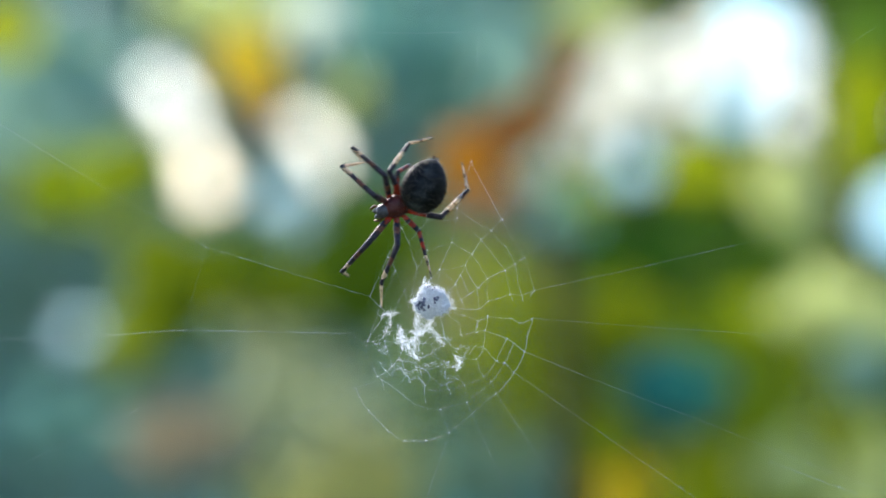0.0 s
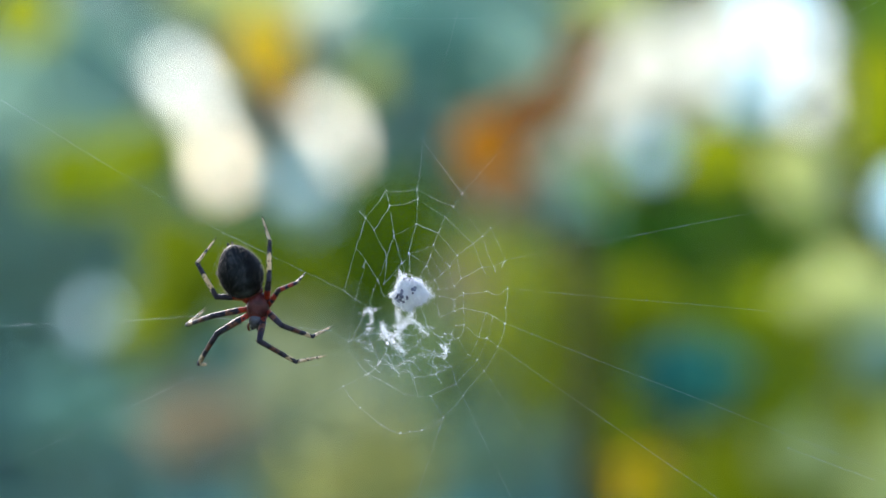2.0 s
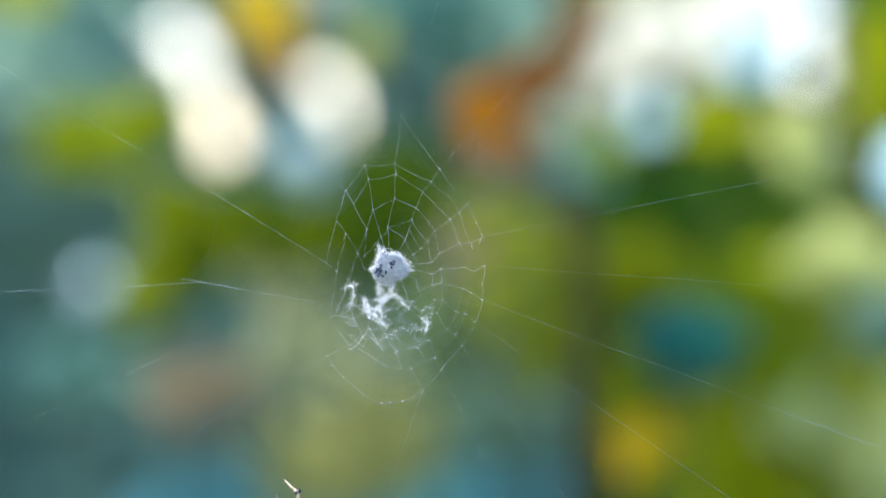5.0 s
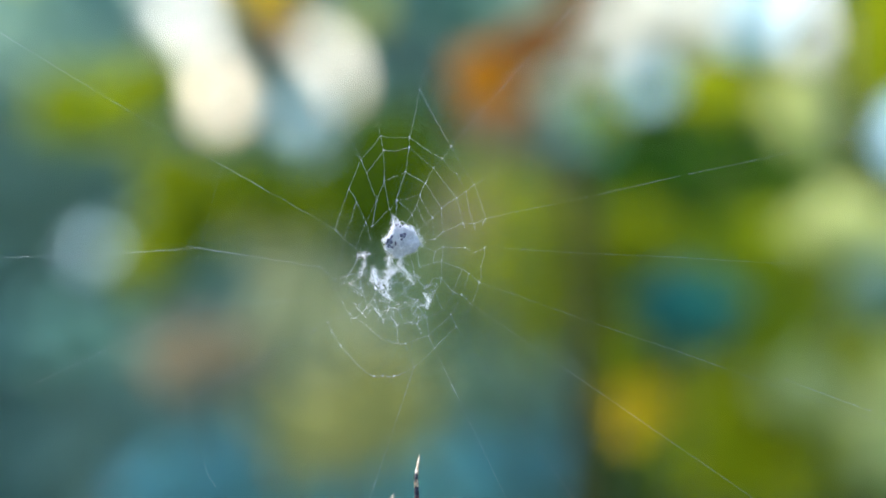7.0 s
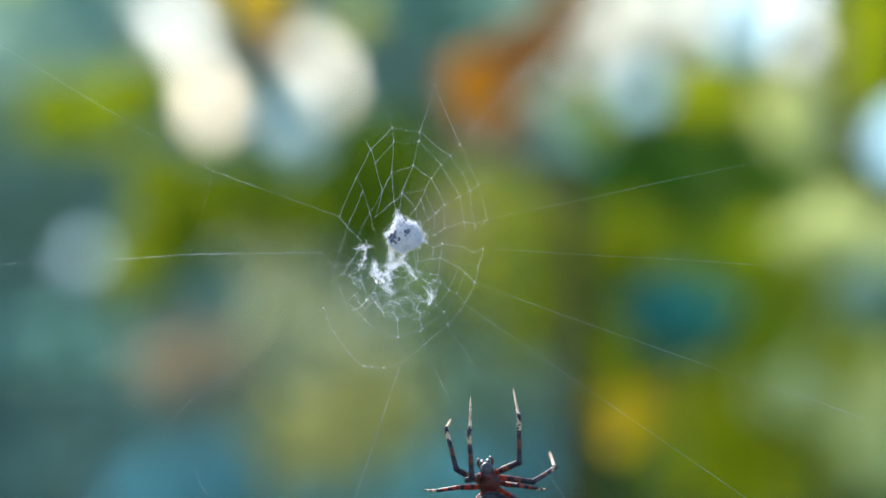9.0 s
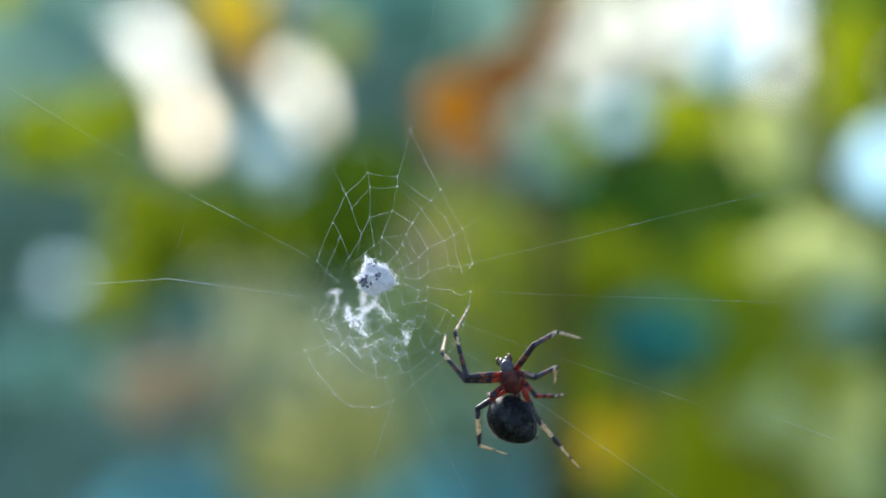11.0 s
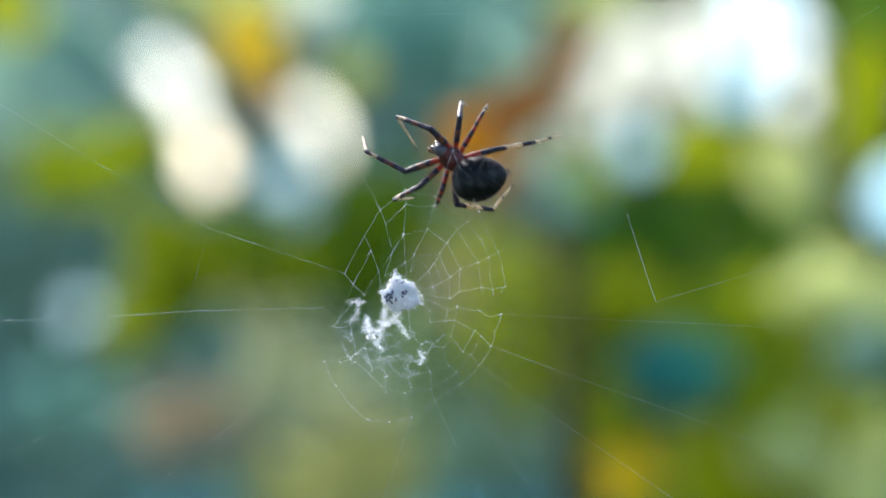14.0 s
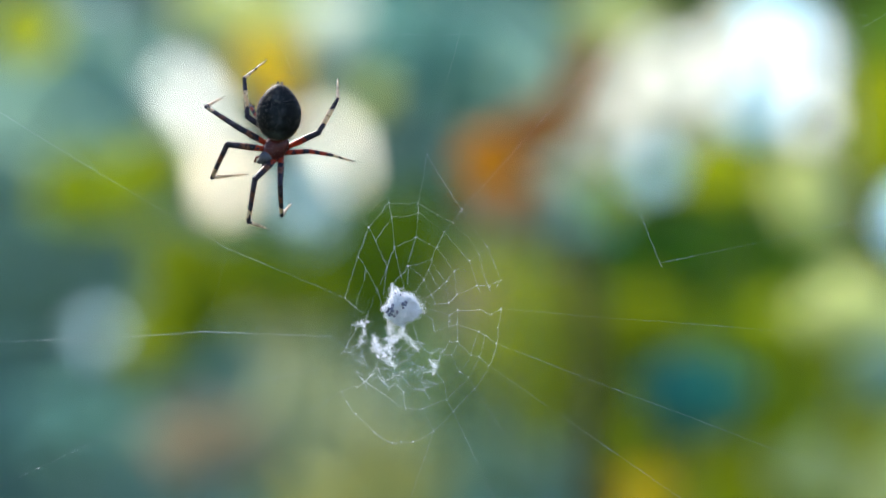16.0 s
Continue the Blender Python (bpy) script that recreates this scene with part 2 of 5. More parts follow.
def far_foliage(tint, label, d0, d1, count, size, zone, seed):
    """A screen of bush leaves farther off, joined into one, with open gaps in it."""
    rng = random.Random(seed)
    unit = []
    for k in range(3):
        bm = leaf_shape(k, (0.30, 0.38, 0.46)[k], 4, (-1, 0, 1))
        bm.verts.index_update()
        unit.append(([q.co.copy() for q in bm.verts], [[q.index for q in f.verts] for f in bm.faces]))
        bm.free()
    verts, faces = [], []
    done = tries = 0
    while done < count and tries < count * 20:
        tries += 1
        u, v = rng.gauss(0, 0.36), rng.uniform(-0.75, 0.42)
        d = d0 + (d1 - d0) * rng.random() + 0.35 * noise.noise(Vector((u * 5, v * 5, seed))) + 0.9 * max(0, abs(u) - 0.25)
        if v > 0.27 + 0.16 * noise.noise(Vector((u * 7, 3, 1))) - 0.25 * max(0, abs(u) - 0.2) or abs(u) > 0.75:
            continue
        d = max(d, d0 + 0.12 * noise.noise(Vector((u * 14, v * 14, 2))))
        s = size * rng.uniform(0.7, 1.3)
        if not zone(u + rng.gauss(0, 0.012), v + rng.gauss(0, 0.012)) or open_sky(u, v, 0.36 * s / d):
            continue
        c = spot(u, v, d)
        if c.z < 0.02:
            continue
        turn = facing(rng, 40)
        m = Matrix.Translation(c - turn @ Vector((0, 0.45 * s, 0))) @ turn @ Matrix.Scale(s, 4)
        shape, sides = unit[done % 3]
        base = len(verts)
        verts += [m @ q for q in shape]
        faces += [[base + k for k in f] for f in sides]
        done += 1
    me = bpy.data.meshes.new("bush_foliage")
    me.from_pydata(verts, [], faces)
    me.materials.append(LEAF[tint])
    for p in me.polygons:
        p.use_smooth = True
    return tagged(new("bush_foliage", me), label, "foliage", kind="stuff")


# left-hand bushes, their bluish shade put into the leaf colours
far_foliage("teal", "bush foliage in the distance, bluish shade put into its leaf colour", 3.0, 3.9, 15000, 0.056, lambda u, v: u < 0.06 and v > -0.16, 101)
far_foliage("deep_teal", "bush foliage in the distance, darker bluish shade put into its leaf colour", 3.0, 3.9, 11500, 0.056, lambda u, v: u < 0.06 and v <= -0.06, 102)
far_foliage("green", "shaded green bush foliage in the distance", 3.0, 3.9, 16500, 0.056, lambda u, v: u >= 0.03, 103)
sapling(-0.0908, 0.0916, 0.0130, 0.0122, 0, 1.1, "yellow", 0.019, "leafy shoot with yellow leaves behind the web", 1)
sapling(-0.0827, 0.0791, 0.0068, 0.0076, 0, 1.12, "yellow", 0.013, "leafy shoot with yellow leaves behind the web", 2)
sapling(-0.0428, 0.0772, 0.0076, 0.0081, 0, 1.1, "moss", 0.014, "leafy shoot with moss green leaves behind the web", 3)
sapling(-0.1030, 0.1206, 0.0325, 0.0114, 0, 1.6, "pale", 0.022, "leafy shoot with pale green leaves behind the web", 4)
# pale leaves that imitate a blurred highlight
sapling(-0.0569, 0.1144, 0.0125, 0.0114, 0, 1.6, "cream", 0.02, "leafy shoot with cream leaves tinted like a blurred highlight, behind the web", 5)
sapling(-0.0846, 0.0664, 0.0060, 0.0108, 0, 1, "brown", 0.011, "leafy shoot with withered brown leaves behind the web", 6)
sapling(0.0163, 0.0455, 0.0136, 0.0130, 0, 0.9, "orange", 0.012, "leafy shoot with withered orange leaves behind the web", 7)
sapling(0.0385, 0.0607, 0.0233, 0.0098, 28, 0.88, "brown", 0.012, "leafy shoot with withered brown leaves behind the web", 8)
sapling(0.0583, 0.0854, 0.0076, 0.0190, -28, 0.88, "brown", 0.011, "leafy shoot with withered brown leaves behind the web", 9)
sapling(0.0217, 0.0284, 0.0163, 0.0092, 0, 0.95, "brown", 0.013, "leafy shoot with withered brown leaves behind the web", 10)
sapling(0.0298, 0.0195, 0.0136, 0.0076, 0, 0.95, "buff", 0.012, "leafy shoot with buff brown leaves behind the web", 11)
sapling(-0.1708, 0.0311, 0.0244, 0.0157, 0, 1.1, "khaki", 0.022, "leafy shoot with khaki green leaves behind the web", 12)
sapling(-0.1410, 0.0406, 0.0108, 0.0122, 0, 1.15, "olive", 0.021, "leafy shoot with olive green leaves behind the web", 13)
sapling(-0.0900, -0.0022, 0.0163, 0.0098, 0, 1, "deep", 0.014, "leafy shoot with deep green leaves behind the web", 14)
sapling(-0.1017, -0.0114, 0.0407, 0.0168, -5, 1.1, "olive", 0.026, "leafy shoot with olive green leaves behind the web", 15)
sapling(-0.1361, 0.0013, 0.0163, 0.0108, 0, 1.15, "khaki", 0.018, "leafy shoot with khaki green leaves behind the web", 16)
sapling(-0.1470, -0.0407, 0.0114, 0.0190, 0, 1.1, "olive", 0.02, "leafy shoot with olive green leaves behind the web", 17)
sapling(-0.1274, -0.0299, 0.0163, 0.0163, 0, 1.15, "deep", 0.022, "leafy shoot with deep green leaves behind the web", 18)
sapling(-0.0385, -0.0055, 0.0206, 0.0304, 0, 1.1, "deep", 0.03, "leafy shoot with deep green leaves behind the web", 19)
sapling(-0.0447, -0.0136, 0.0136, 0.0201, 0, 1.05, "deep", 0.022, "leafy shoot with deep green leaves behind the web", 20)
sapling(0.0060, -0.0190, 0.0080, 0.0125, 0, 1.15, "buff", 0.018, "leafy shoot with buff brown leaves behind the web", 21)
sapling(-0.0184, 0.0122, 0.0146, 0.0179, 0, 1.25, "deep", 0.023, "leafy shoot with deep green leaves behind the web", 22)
sapling(0.0155, -0.0079, 0.0190, 0.0163, 0, 1.2, "khaki", 0.024, "leafy shoot with khaki green leaves behind the web", 23)
sapling(-0.0737, -0.0323, 0.0201, 0.0298, 0, 1.2, "greygreen", 0.031, "leafy shoot with grey-green leaves behind the web", 24)
sapling(-0.0523, -0.1231, 0.0407, 0.0190, 0, 1.15, "straw", 0.027, "leafy shoot with straw green leaves behind the web", 25)
sapling(-0.0629, -0.0757, 0.0350, 0.0190, 0, 1.25, "greygreen", 0.03, "leafy shoot with grey-green leaves behind the web", 26)
sapling(-0.1226, -0.0909, 0.0249, 0.0152, 0, 1.15, "buff", 0.024, "leafy shoot with buff brown leaves behind the web", 27)
sapling(0.0350, -0.0404, 0.0180, 0.0363, 0, 1.08, "lime", 0.025, "leafy shoot with lime green leaves behind the web", 28)
sapling(-0.0046, -0.0513, 0.0163, 0.0380, 0, 1.25, "sage", 0.025, "leafy shoot with sage green leaves behind the web", 29)
# few pale leaves that imitate a dim blurred highlight
sapling(-0.0713, 0.0271, 0.0060, 0.0060, 0, 1.8, "dim_glare", 0.02, "leafy shoot with leaves tinted like a dim blue-green highlight, behind the web", 30)
sapling(-0.0713, 0.0265, 0.0157, 0.0136, 0, 2.3, "teal", 0.026, "leafy shoot with leaves tinted like bluish shade, behind the web", 31)
sapling(-0.0534, 0.0070, 0.0125, 0.0087, 0, 1.35, "haze", 0.016, "leafy shoot with leaves tinted like grey-blue haze, behind the web", 32)
sapling(0.0936, 0.0433, 0.0073, 0.0073, 0, 1.8, "blue_glare", 0.022, "leafy shoot with leaves tinted like pale blue sky glare, behind the web", 33)
sapling(-0.1735, -0.0372, 0.0054, 0.0054, 0, 1.8, "dim_glare", 0.02, "leafy shoot with leaves tinted like a dim blue-green highlight, behind the web", 34)
# pale, glowing leaves in place of bright open sky
sapling(0.2240, 0.0162, 0.0130, 0.0130, 0, 1.8, "blue_glare", 0.024, "leafy shoot with leaves tinted like pale blue sky glare, behind the web", 35)
sapling(0.0949, 0.0813, 0.0179, 0.0195, 0, 1.8, "ivory", 0.022, "leafy shoot with ivory leaves tinted like bright sky glare, behind the web", 36)
sapling(0.1125, 0.0718, 0.0168, 0.0098, 0, 1.8, "ivory", 0.022, "leafy shoot with ivory leaves tinted like bright sky glare, behind the web", 37)
sapling(0.1302, 0.0976, 0.0108, 0.0190, 0, 1.8, "ivory", 0.022, "leafy shoot with ivory leaves tinted like bright sky glare, behind the web", 38)
sapling(0.0732, 0.0569, 0.0081, 0.0081, 0, 1.8, "ivory", 0.018, "leafy shoot with ivory leaves tinted like bright sky glare, behind the web", 39)
sapling(0.1451, 0.0759, 0.0108, 0.0125, 0, 1.8, "blue_glare", 0.022, "leafy shoot with leaves tinted like pale blue sky glare, behind the web", 40)
sapling(0.1518, 0.1098, 0.0136, 0.0119, 0, 1.8, "blue_glare", 0.022, "leafy shoot with leaves tinted like pale blue sky glare, behind the web", 41)
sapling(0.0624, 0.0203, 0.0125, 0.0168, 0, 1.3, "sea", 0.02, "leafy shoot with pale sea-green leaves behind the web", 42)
# pale yellow leaves that imitate a bright blur
sapling(0.0475, 0.0474, 0.0060, 0.0125, 0, 1.25, "wheat", 0.014, "leafy shoot with wheat-yellow leaves tinted like a bright blur, behind the web", 43)
sapling(0.0127, 0.0962, 0.0380, 0.0217, 0, 1.4, "lagoon", 0.038, "leafy shoot with leaves tinted like dusky bluish shade, behind the web", 44)
sapling(0.0325, 0.0922, 0.0136, 0.0163, 0, 1.3, "teal", 0.03, "leafy shoot with leaves tinted like bluish shade, behind the web", 45)
sapling(0.1261, 0.0393, 0.0168, 0.0114, 0, 1.1, "lime", 0.019, "leafy shoot with lime green leaves behind the web", 46)
sapling(0.0719, 0.0292, 0.0098, 0.0081, 0, 1.15, "khaki", 0.014, "leafy shoot with khaki green leaves behind the web", 47)
sapling(0.1676, 0.0265, 0.0092, 0.0211, 25, 1.1, "pale", 0.018, "leafy shoot with pale green leaves behind the web", 48)
sapling(0.2061, 0.0637, 0.0125, 0.0258, 0, 1, "lime", 0.018, "leafy shoot with lime green leaves behind the web", 49)
sapling(0.2074, 0.1071, 0.0130, 0.0190, 0, 1.05, "green", 0.021, "leafy shoot with shaded green leaves behind the web", 50)
sapling(-0.0195, 0.1057, 0.0241, 0.0217, 0, 1.35, "lagoon", 0.037, "leafy shoot with leaves tinted like dusky bluish shade, behind the web", 51)
sapling(0.0759, 0.1152, 0.0190, 0.0098, 0, 1.5, "pale", 0.022, "leafy shoot with pale green leaves behind the web", 52)
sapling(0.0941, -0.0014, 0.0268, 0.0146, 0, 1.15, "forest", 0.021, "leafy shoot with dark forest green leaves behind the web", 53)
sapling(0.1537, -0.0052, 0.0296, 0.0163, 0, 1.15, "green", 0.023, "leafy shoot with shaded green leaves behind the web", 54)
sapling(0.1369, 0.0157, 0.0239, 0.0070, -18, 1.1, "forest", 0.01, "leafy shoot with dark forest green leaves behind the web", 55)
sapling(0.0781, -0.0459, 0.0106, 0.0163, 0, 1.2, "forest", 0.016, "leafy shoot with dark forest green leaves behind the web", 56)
sapling(0.0887, -0.0377, 0.0217, 0.0217, 0, 1.1, "olive", 0.03, "leafy shoot with olive green leaves behind the web", 57)
sapling(0.1505, -0.0570, 0.0304, 0.0304, 0, 1.1, "khaki", 0.04, "leafy shoot with khaki green leaves behind the web", 58)
sapling(0.1128, -0.0651, 0.0228, 0.0163, 0, 0.92, "blue_teal", 0.018, "leafy shoot with deep teal leaves behind the web", 59)
sapling(0.0895, -0.1134, 0.0125, 0.0119, 0, 0.95, "gold", 0.012, "leafy shoot with golden yellow leaves behind the web", 60)
sapling(0.0781, -0.0892, 0.0146, 0.0174, 0, 1.15, "khaki", 0.019, "leafy shoot with khaki green leaves behind the web", 61)
sapling(0.1321, -0.1082, 0.0271, 0.0179, 0, 1.1, "bright", 0.028, "leafy shoot with bright yellow-green leaves behind the web", 62)
sapling(0.1936, -0.0261, 0.0298, 0.0130, 0, 1, "pale", 0.018, "leafy shoot with pale green leaves behind the web", 63)
sapling(0.1988, -0.0543, 0.0168, 0.0136, 0, 1.1, "teal", 0.017, "leafy shoot with leaves tinted like bluish shade, behind the web", 64)
sapling(0.1668, -0.1052, 0.0168, 0.0141, 0, 1.05, "pale", 0.022, "leafy shoot with pale green leaves behind the web", 65)
sapling(0.2074, -0.1017, 0.0130, 0.0174, 0, 1.15, "pale", 0.021, "leafy shoot with pale green leaves behind the web", 66)
sapling(0.1844, -0.0787, 0.0190, 0.0163, 0, 1.15, "lime", 0.024, "leafy shoot with lime green leaves behind the web", 67)
sapling(-0.2066, 0.1098, 0.0108, 0.0152, 0, 1.1, "bright", 0.017, "leafy shoot with bright yellow-green leaves behind the web", 68)
sapling(-0.1849, 0.0813, 0.0323, 0.0323, 0, 1.6, "teal", 0.055, "leafy shoot with leaves tinted like bluish shade, behind the web", 69)
sapling(-0.1830, -0.0787, 0.0271, 0.0136, 0, 1.5, "lagoon", 0.035, "leafy shoot with leaves tinted like dusky bluish shade, behind the web", 70)
sapling(-0.0578, -0.1516, 0.1028, 0.0201, 0, 1.3, "steel", 0.033, "leafy shoot with blue-grey leaves behind the web", 71)
sapling(0.0182, -0.1055, 0.0296, 0.0217, 0, 1.3, "teal", 0.035, "leafy shoot with leaves tinted like bluish shade, behind the web", 72)
sapling(0.0366, -0.0719, 0.0108, 0.0163, 0, 1.1, "lime", 0.018, "leafy shoot with lime green leaves behind the web", 73)
sapling(-0.0333, -0.1082, 0.0241, 0.0163, 0, 1.2, "straw", 0.024, "leafy shoot with straw green leaves behind the web", 74)
sapling(0.0293, -0.1435, 0.0296, 0.0190, 0, 1.2, "steel", 0.028, "leafy shoot with blue-grey leaves behind the web", 75)
sapling(0.1510, -0.1315, 0.0567, 0.0241, 0, 1.12, "lime", 0.034, "leafy shoot with lime green leaves behind the web", 76)
sapling(0.1998, -0.1315, 0.0190, 0.0217, 0, 1.1, "pale", 0.028, "leafy shoot with pale green leaves behind the web", 77)

# woody stems that carry the bush foliage
for i in range(11):
    brng = random.Random(300 + i)
    stem = tagged(new("bush"), "woody brown bush stems under dense foliage", "bush", "bushes in the distance")
    stem.location = (-1.5 + 0.3 * i + brng.uniform(-0.06, 0.06), brng.uniform(3.6, 4.0), -0.02)
    for k in range(4):
        bm = bmesh.new()
        lean = Vector((brng.gauss(0, 0.16), brng.gauss(0.05, 0.08), 1))
        tall = brng.uniform(1.3, 2.0)
        tube(bm, [lean * tall * f + Vector((0.03 * math.sin(5 * f + k), 0.03 * math.cos(4 * f + i), 0)) * f for f in (0, 0.2, 0.4, 0.6, 0.8, 1)], [0.014 * (1 - 0.8 * f) for f in (0, 0.2, 0.4, 0.6, 0.8, 1)], 7)
        part("stem", bm, BARK, stem)

# a slender trunk among the shoots
bm = bmesh.new()
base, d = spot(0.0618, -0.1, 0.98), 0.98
tube(bm, [(base.x + 0.004 * math.sin(3 * k), base.y, -0.05 + 1.56 * k / 14) for k in range(15)], [0.0115 - 0.0003 * k for k in range(15)], 12)
trunk = tagged(new("sapling_tree"), "slender dark brown bark sapling trunk", "tree")
part("trunk", bm, BARK, trunk)
for z, dx, dz in ((1.18, 0.09, 0.10), (1.27, -0.08, 0.09), (1.05, -0.07, 0.05)):
    bm = bmesh.new()
    tube(bm, [(base.x + dx * f, base.y + 0.03 * f, z + dz * f - 0.03 * f * (1 - f)) for f in (0, 0.25, 0.5, 0.75, 1)], [0.005, 0.0042, 0.0034, 0.0026, 0.0015], 7)
    part("limb", bm, BARK, trunk)

# ---- the web ----
MM = 0.001
web = tagged(new("orb_web"), "small torn orb web of white silk with wrapped prey", "spider web")
KNOT = {}
SPOKES = {}
wrng = random.Random(5)


def spoke(key, *knots):
    """One spoke of the web: bearing in degrees and distance in mm of its knots from the middle, outermost first."""
    SPOKES[key] = []
    for i, (way, r) in enumerate(knots):
        KNOT[key + str(i)] = Vector((r * math.cos(radians(way)), 0.2 * math.sin(r * 1.3 + way), r * math.sin(radians(way))))
        SPOKES[key].append(KNOT[key + str(i)])


spoke("a", (105.2, 14.9), (105.1, 12.8), (107.5, 8.4), (107.4, 4.3))
spoke("b", (86.8, 21.8), (87.8, 14.8), (86.9, 13.4), (86.2, 9.9), (93.3, 5.6))
spoke("c", (63.9, 16.1), (64.8, 13.9), (66.9, 12.0), (66.3, 9.5), (65.3, 7.6), (62.4, 6.0), (59.7, 4.5))
spoke("d", (40.3, 14.8), (39.8, 13.2), (39.5, 11.5), (40.0, 8.6), (35.2, 6.8), (32.0, 5.4), (27.1, 3.9))
spoke("e", (20.4, 14.5), (18.8, 12.6), (20.9, 11.0), (17.3, 7.7), (8.8, 6.4))
spoke("f", (4.0, 14.1), (0.0, 12.6), (3.0, 11.0), (0.6, 7.7), (352.8, 6.5), (354.8, 4.5))
spoke("g", (343.7, 14.5), (346.1, 12.5), (346.7, 11.3), (345.3, 8.0), (339.2, 6.9), (323.1, 5.7), (337.8, 4.3))
spoke("h", (330.3, 14.8), (331.2, 13.0), (328.7, 11.9), (330.5, 9.1), (325.2, 8.1), (316.2, 8.5))
spoke("i", (314.8, 15.6), (316.7, 13.8), (315.0, 12.4), (318.1, 9.7), (310.1, 8.8))
spoke("j", (298.7, 16.8), (298.5, 14.8), (300.6, 12.3), (298.7, 10.5))
spoke("k", (286.9, 18.7), (282.9, 15.3))
spoke("l", (276.7, 20.1), (276.7, 15.2))
spoke("m", (267.7, 20.5), (269.0, 14.8))
spoke("n", (259.3, 19.7), (260.9, 13.9))
spoke("o", (221.1, 16.7), (236.8, 16.8), (244.7, 13.3), (248.2, 11.0))
spoke("p", (208.2, 12.8), (220.7, 11.5), (225.4, 8.7), (234.7, 7.5))
spoke("q", (181.0, 9.4), (189.5, 7.9), (202.3, 6.4))
spoke("r", (122.6, 12.5), (122.4, 10.3), (124.3, 6.2), (162.0, 3.9))
spoke("s", (142.6, 10.0), (146.5, 7.8), (161.0, 5.0), (192.3, 3.8))
spoke("t", (248.4, 18.4), (253.1, 13.4))
spoke("v", (290.1, 12.3), (276.5, 12.3))
spoke("u", (226.9, 12.3), (236.3, 12.9))


def strand(name, pts, r=0.03, slack=0.12, knots=True, parent=web):
    """One silk strand through the given knots (mm), with slight slack and beads of glue at the knots."""
    bm = bmesh.new()
    line = []
    for p, q in zip(pts, pts[1:]):
        n = max(2, int((q - p).length / 0.7))
        off = Vector((wrng.uniform(-1, 1), wrng.uniform(-1, 1), wrng.uniform(-1.4, 0.4))) * slack * 0.5
        for i in range(n):
            f = i / n
            line.append(p.lerp(q, f) + off * math.sin(math.pi * f) + Vector((wrng.gauss(0, 0.035), 0, wrng.gauss(0, 0.035))))
    line.append(pts[-1])
    tube(bm, [p * MM for p in line], [r * MM * wrng.uniform(0.75, 1.25) for _ in line], 5)
    if knots:
        for p in pts:
            for _ in range(wrng.choice((1, 1, 2, 2))):
                s = r * wrng.uniform(1.6, 3.0)
                m = Matrix.Translation((p + Vector((wrng.gauss(0, 0.09), 0, wrng.gauss(0, 0.09)))) * MM) @ Euler((0, wrng.uniform(0, 3), 0)).to_matrix().to_4x4() @ Matrix.Diagonal((0.75 * s * MM, 0.75 * s * MM, s * 2.7 * MM, 1))
                for q in bmesh.ops.create_icosphere(bm, subdivisions=1, radius=1, matrix=m)["verts"]:
                    for f in q.link_faces:
                        f.material_index = 1
    return part(name, bm, (SILK, FUZZ), parent)


for key, knots in SPOKES.items():
    if key in "klmnpqtuv":
        ends = knots[:2] if key == "k" else knots if key in "pq" else []
    elif key == "o":
        ends = knots[1:]
    else:
        ends = knots + [knots[-1] * 0.55] if key in "abcdefg" else knots
    if ends:
        strand("radial_strand", ends, 0.0125, 0.14)
# the sticky turns between the spokes; some are torn
RINGS = (
    "c0 d0 e0", "c1 d1 e1", "c2 d2 e2", "c3 d3 e3", "c4 d4 e4", "c5 d5", "c6 d6",
    "r0 a0 b1 c1", "r1 a1 b2 c2", "r2 a2 b3 c3", "r3 a3 b4 c4", "b4 c6", "s0 r0", "q2 s2 r2",
    "q1 s1", "q0 s0", "p1 q1", "g0 h0 i0 j0 k0", "g1 h1 i1 j1 k1 l1 m1 n1 t1", "g2 h2 i2 j2 v0 v1", "g3 h3 i3",
    "k0 l0 m0 n0 t0 o1", "t1 o2", "p1 u0 u1 o2", "f0 g0", "f3 g3", "f4 g4",
)
for ring in RINGS:
    keys = ring.split()
    for a, b2 in zip(keys, keys[1:]):
        p, q = KNOT[a], KNOT[b2]
        kink = p.lerp(q, wrng.uniform(0.3, 0.7)) + Vector((wrng.gauss(0, 0.10), 0, wrng.gauss(0, 0.14)))
        strand("spiral_strand", [p, kink, q] if wrng.random() < 0.3 else [p, q], (0.017 if a in ("k0", "l0", "m0", "n0", "t0") else 0.0112) * wrng.uniform(0.75, 1.2), 0.30)
for knot, dx, dz in (("e0", -0.5, -1.1), ("e1", 0.3, -0.8), ("e2", 0.5, -0.9), ("d6", 0.7, -1.3), ("o2", 0.6, -1.4), ("s1", -0.5, -1.0), ("r0", -0.8, 1.0), ("g5", -0.4, 0.9), ("n1", -0.9, 0.6)):
    strand("torn_strand", [KNOT[knot], KNOT[knot] + Vector((dx * 0.6, 0, dz * 0.4)), KNOT[knot] + Vector((dx, 0, dz))], 0.016, 0.3, knots=False)
strand("frame_strand", [KNOT["b0"], KNOT["c0"]], 0.017, 0.15)


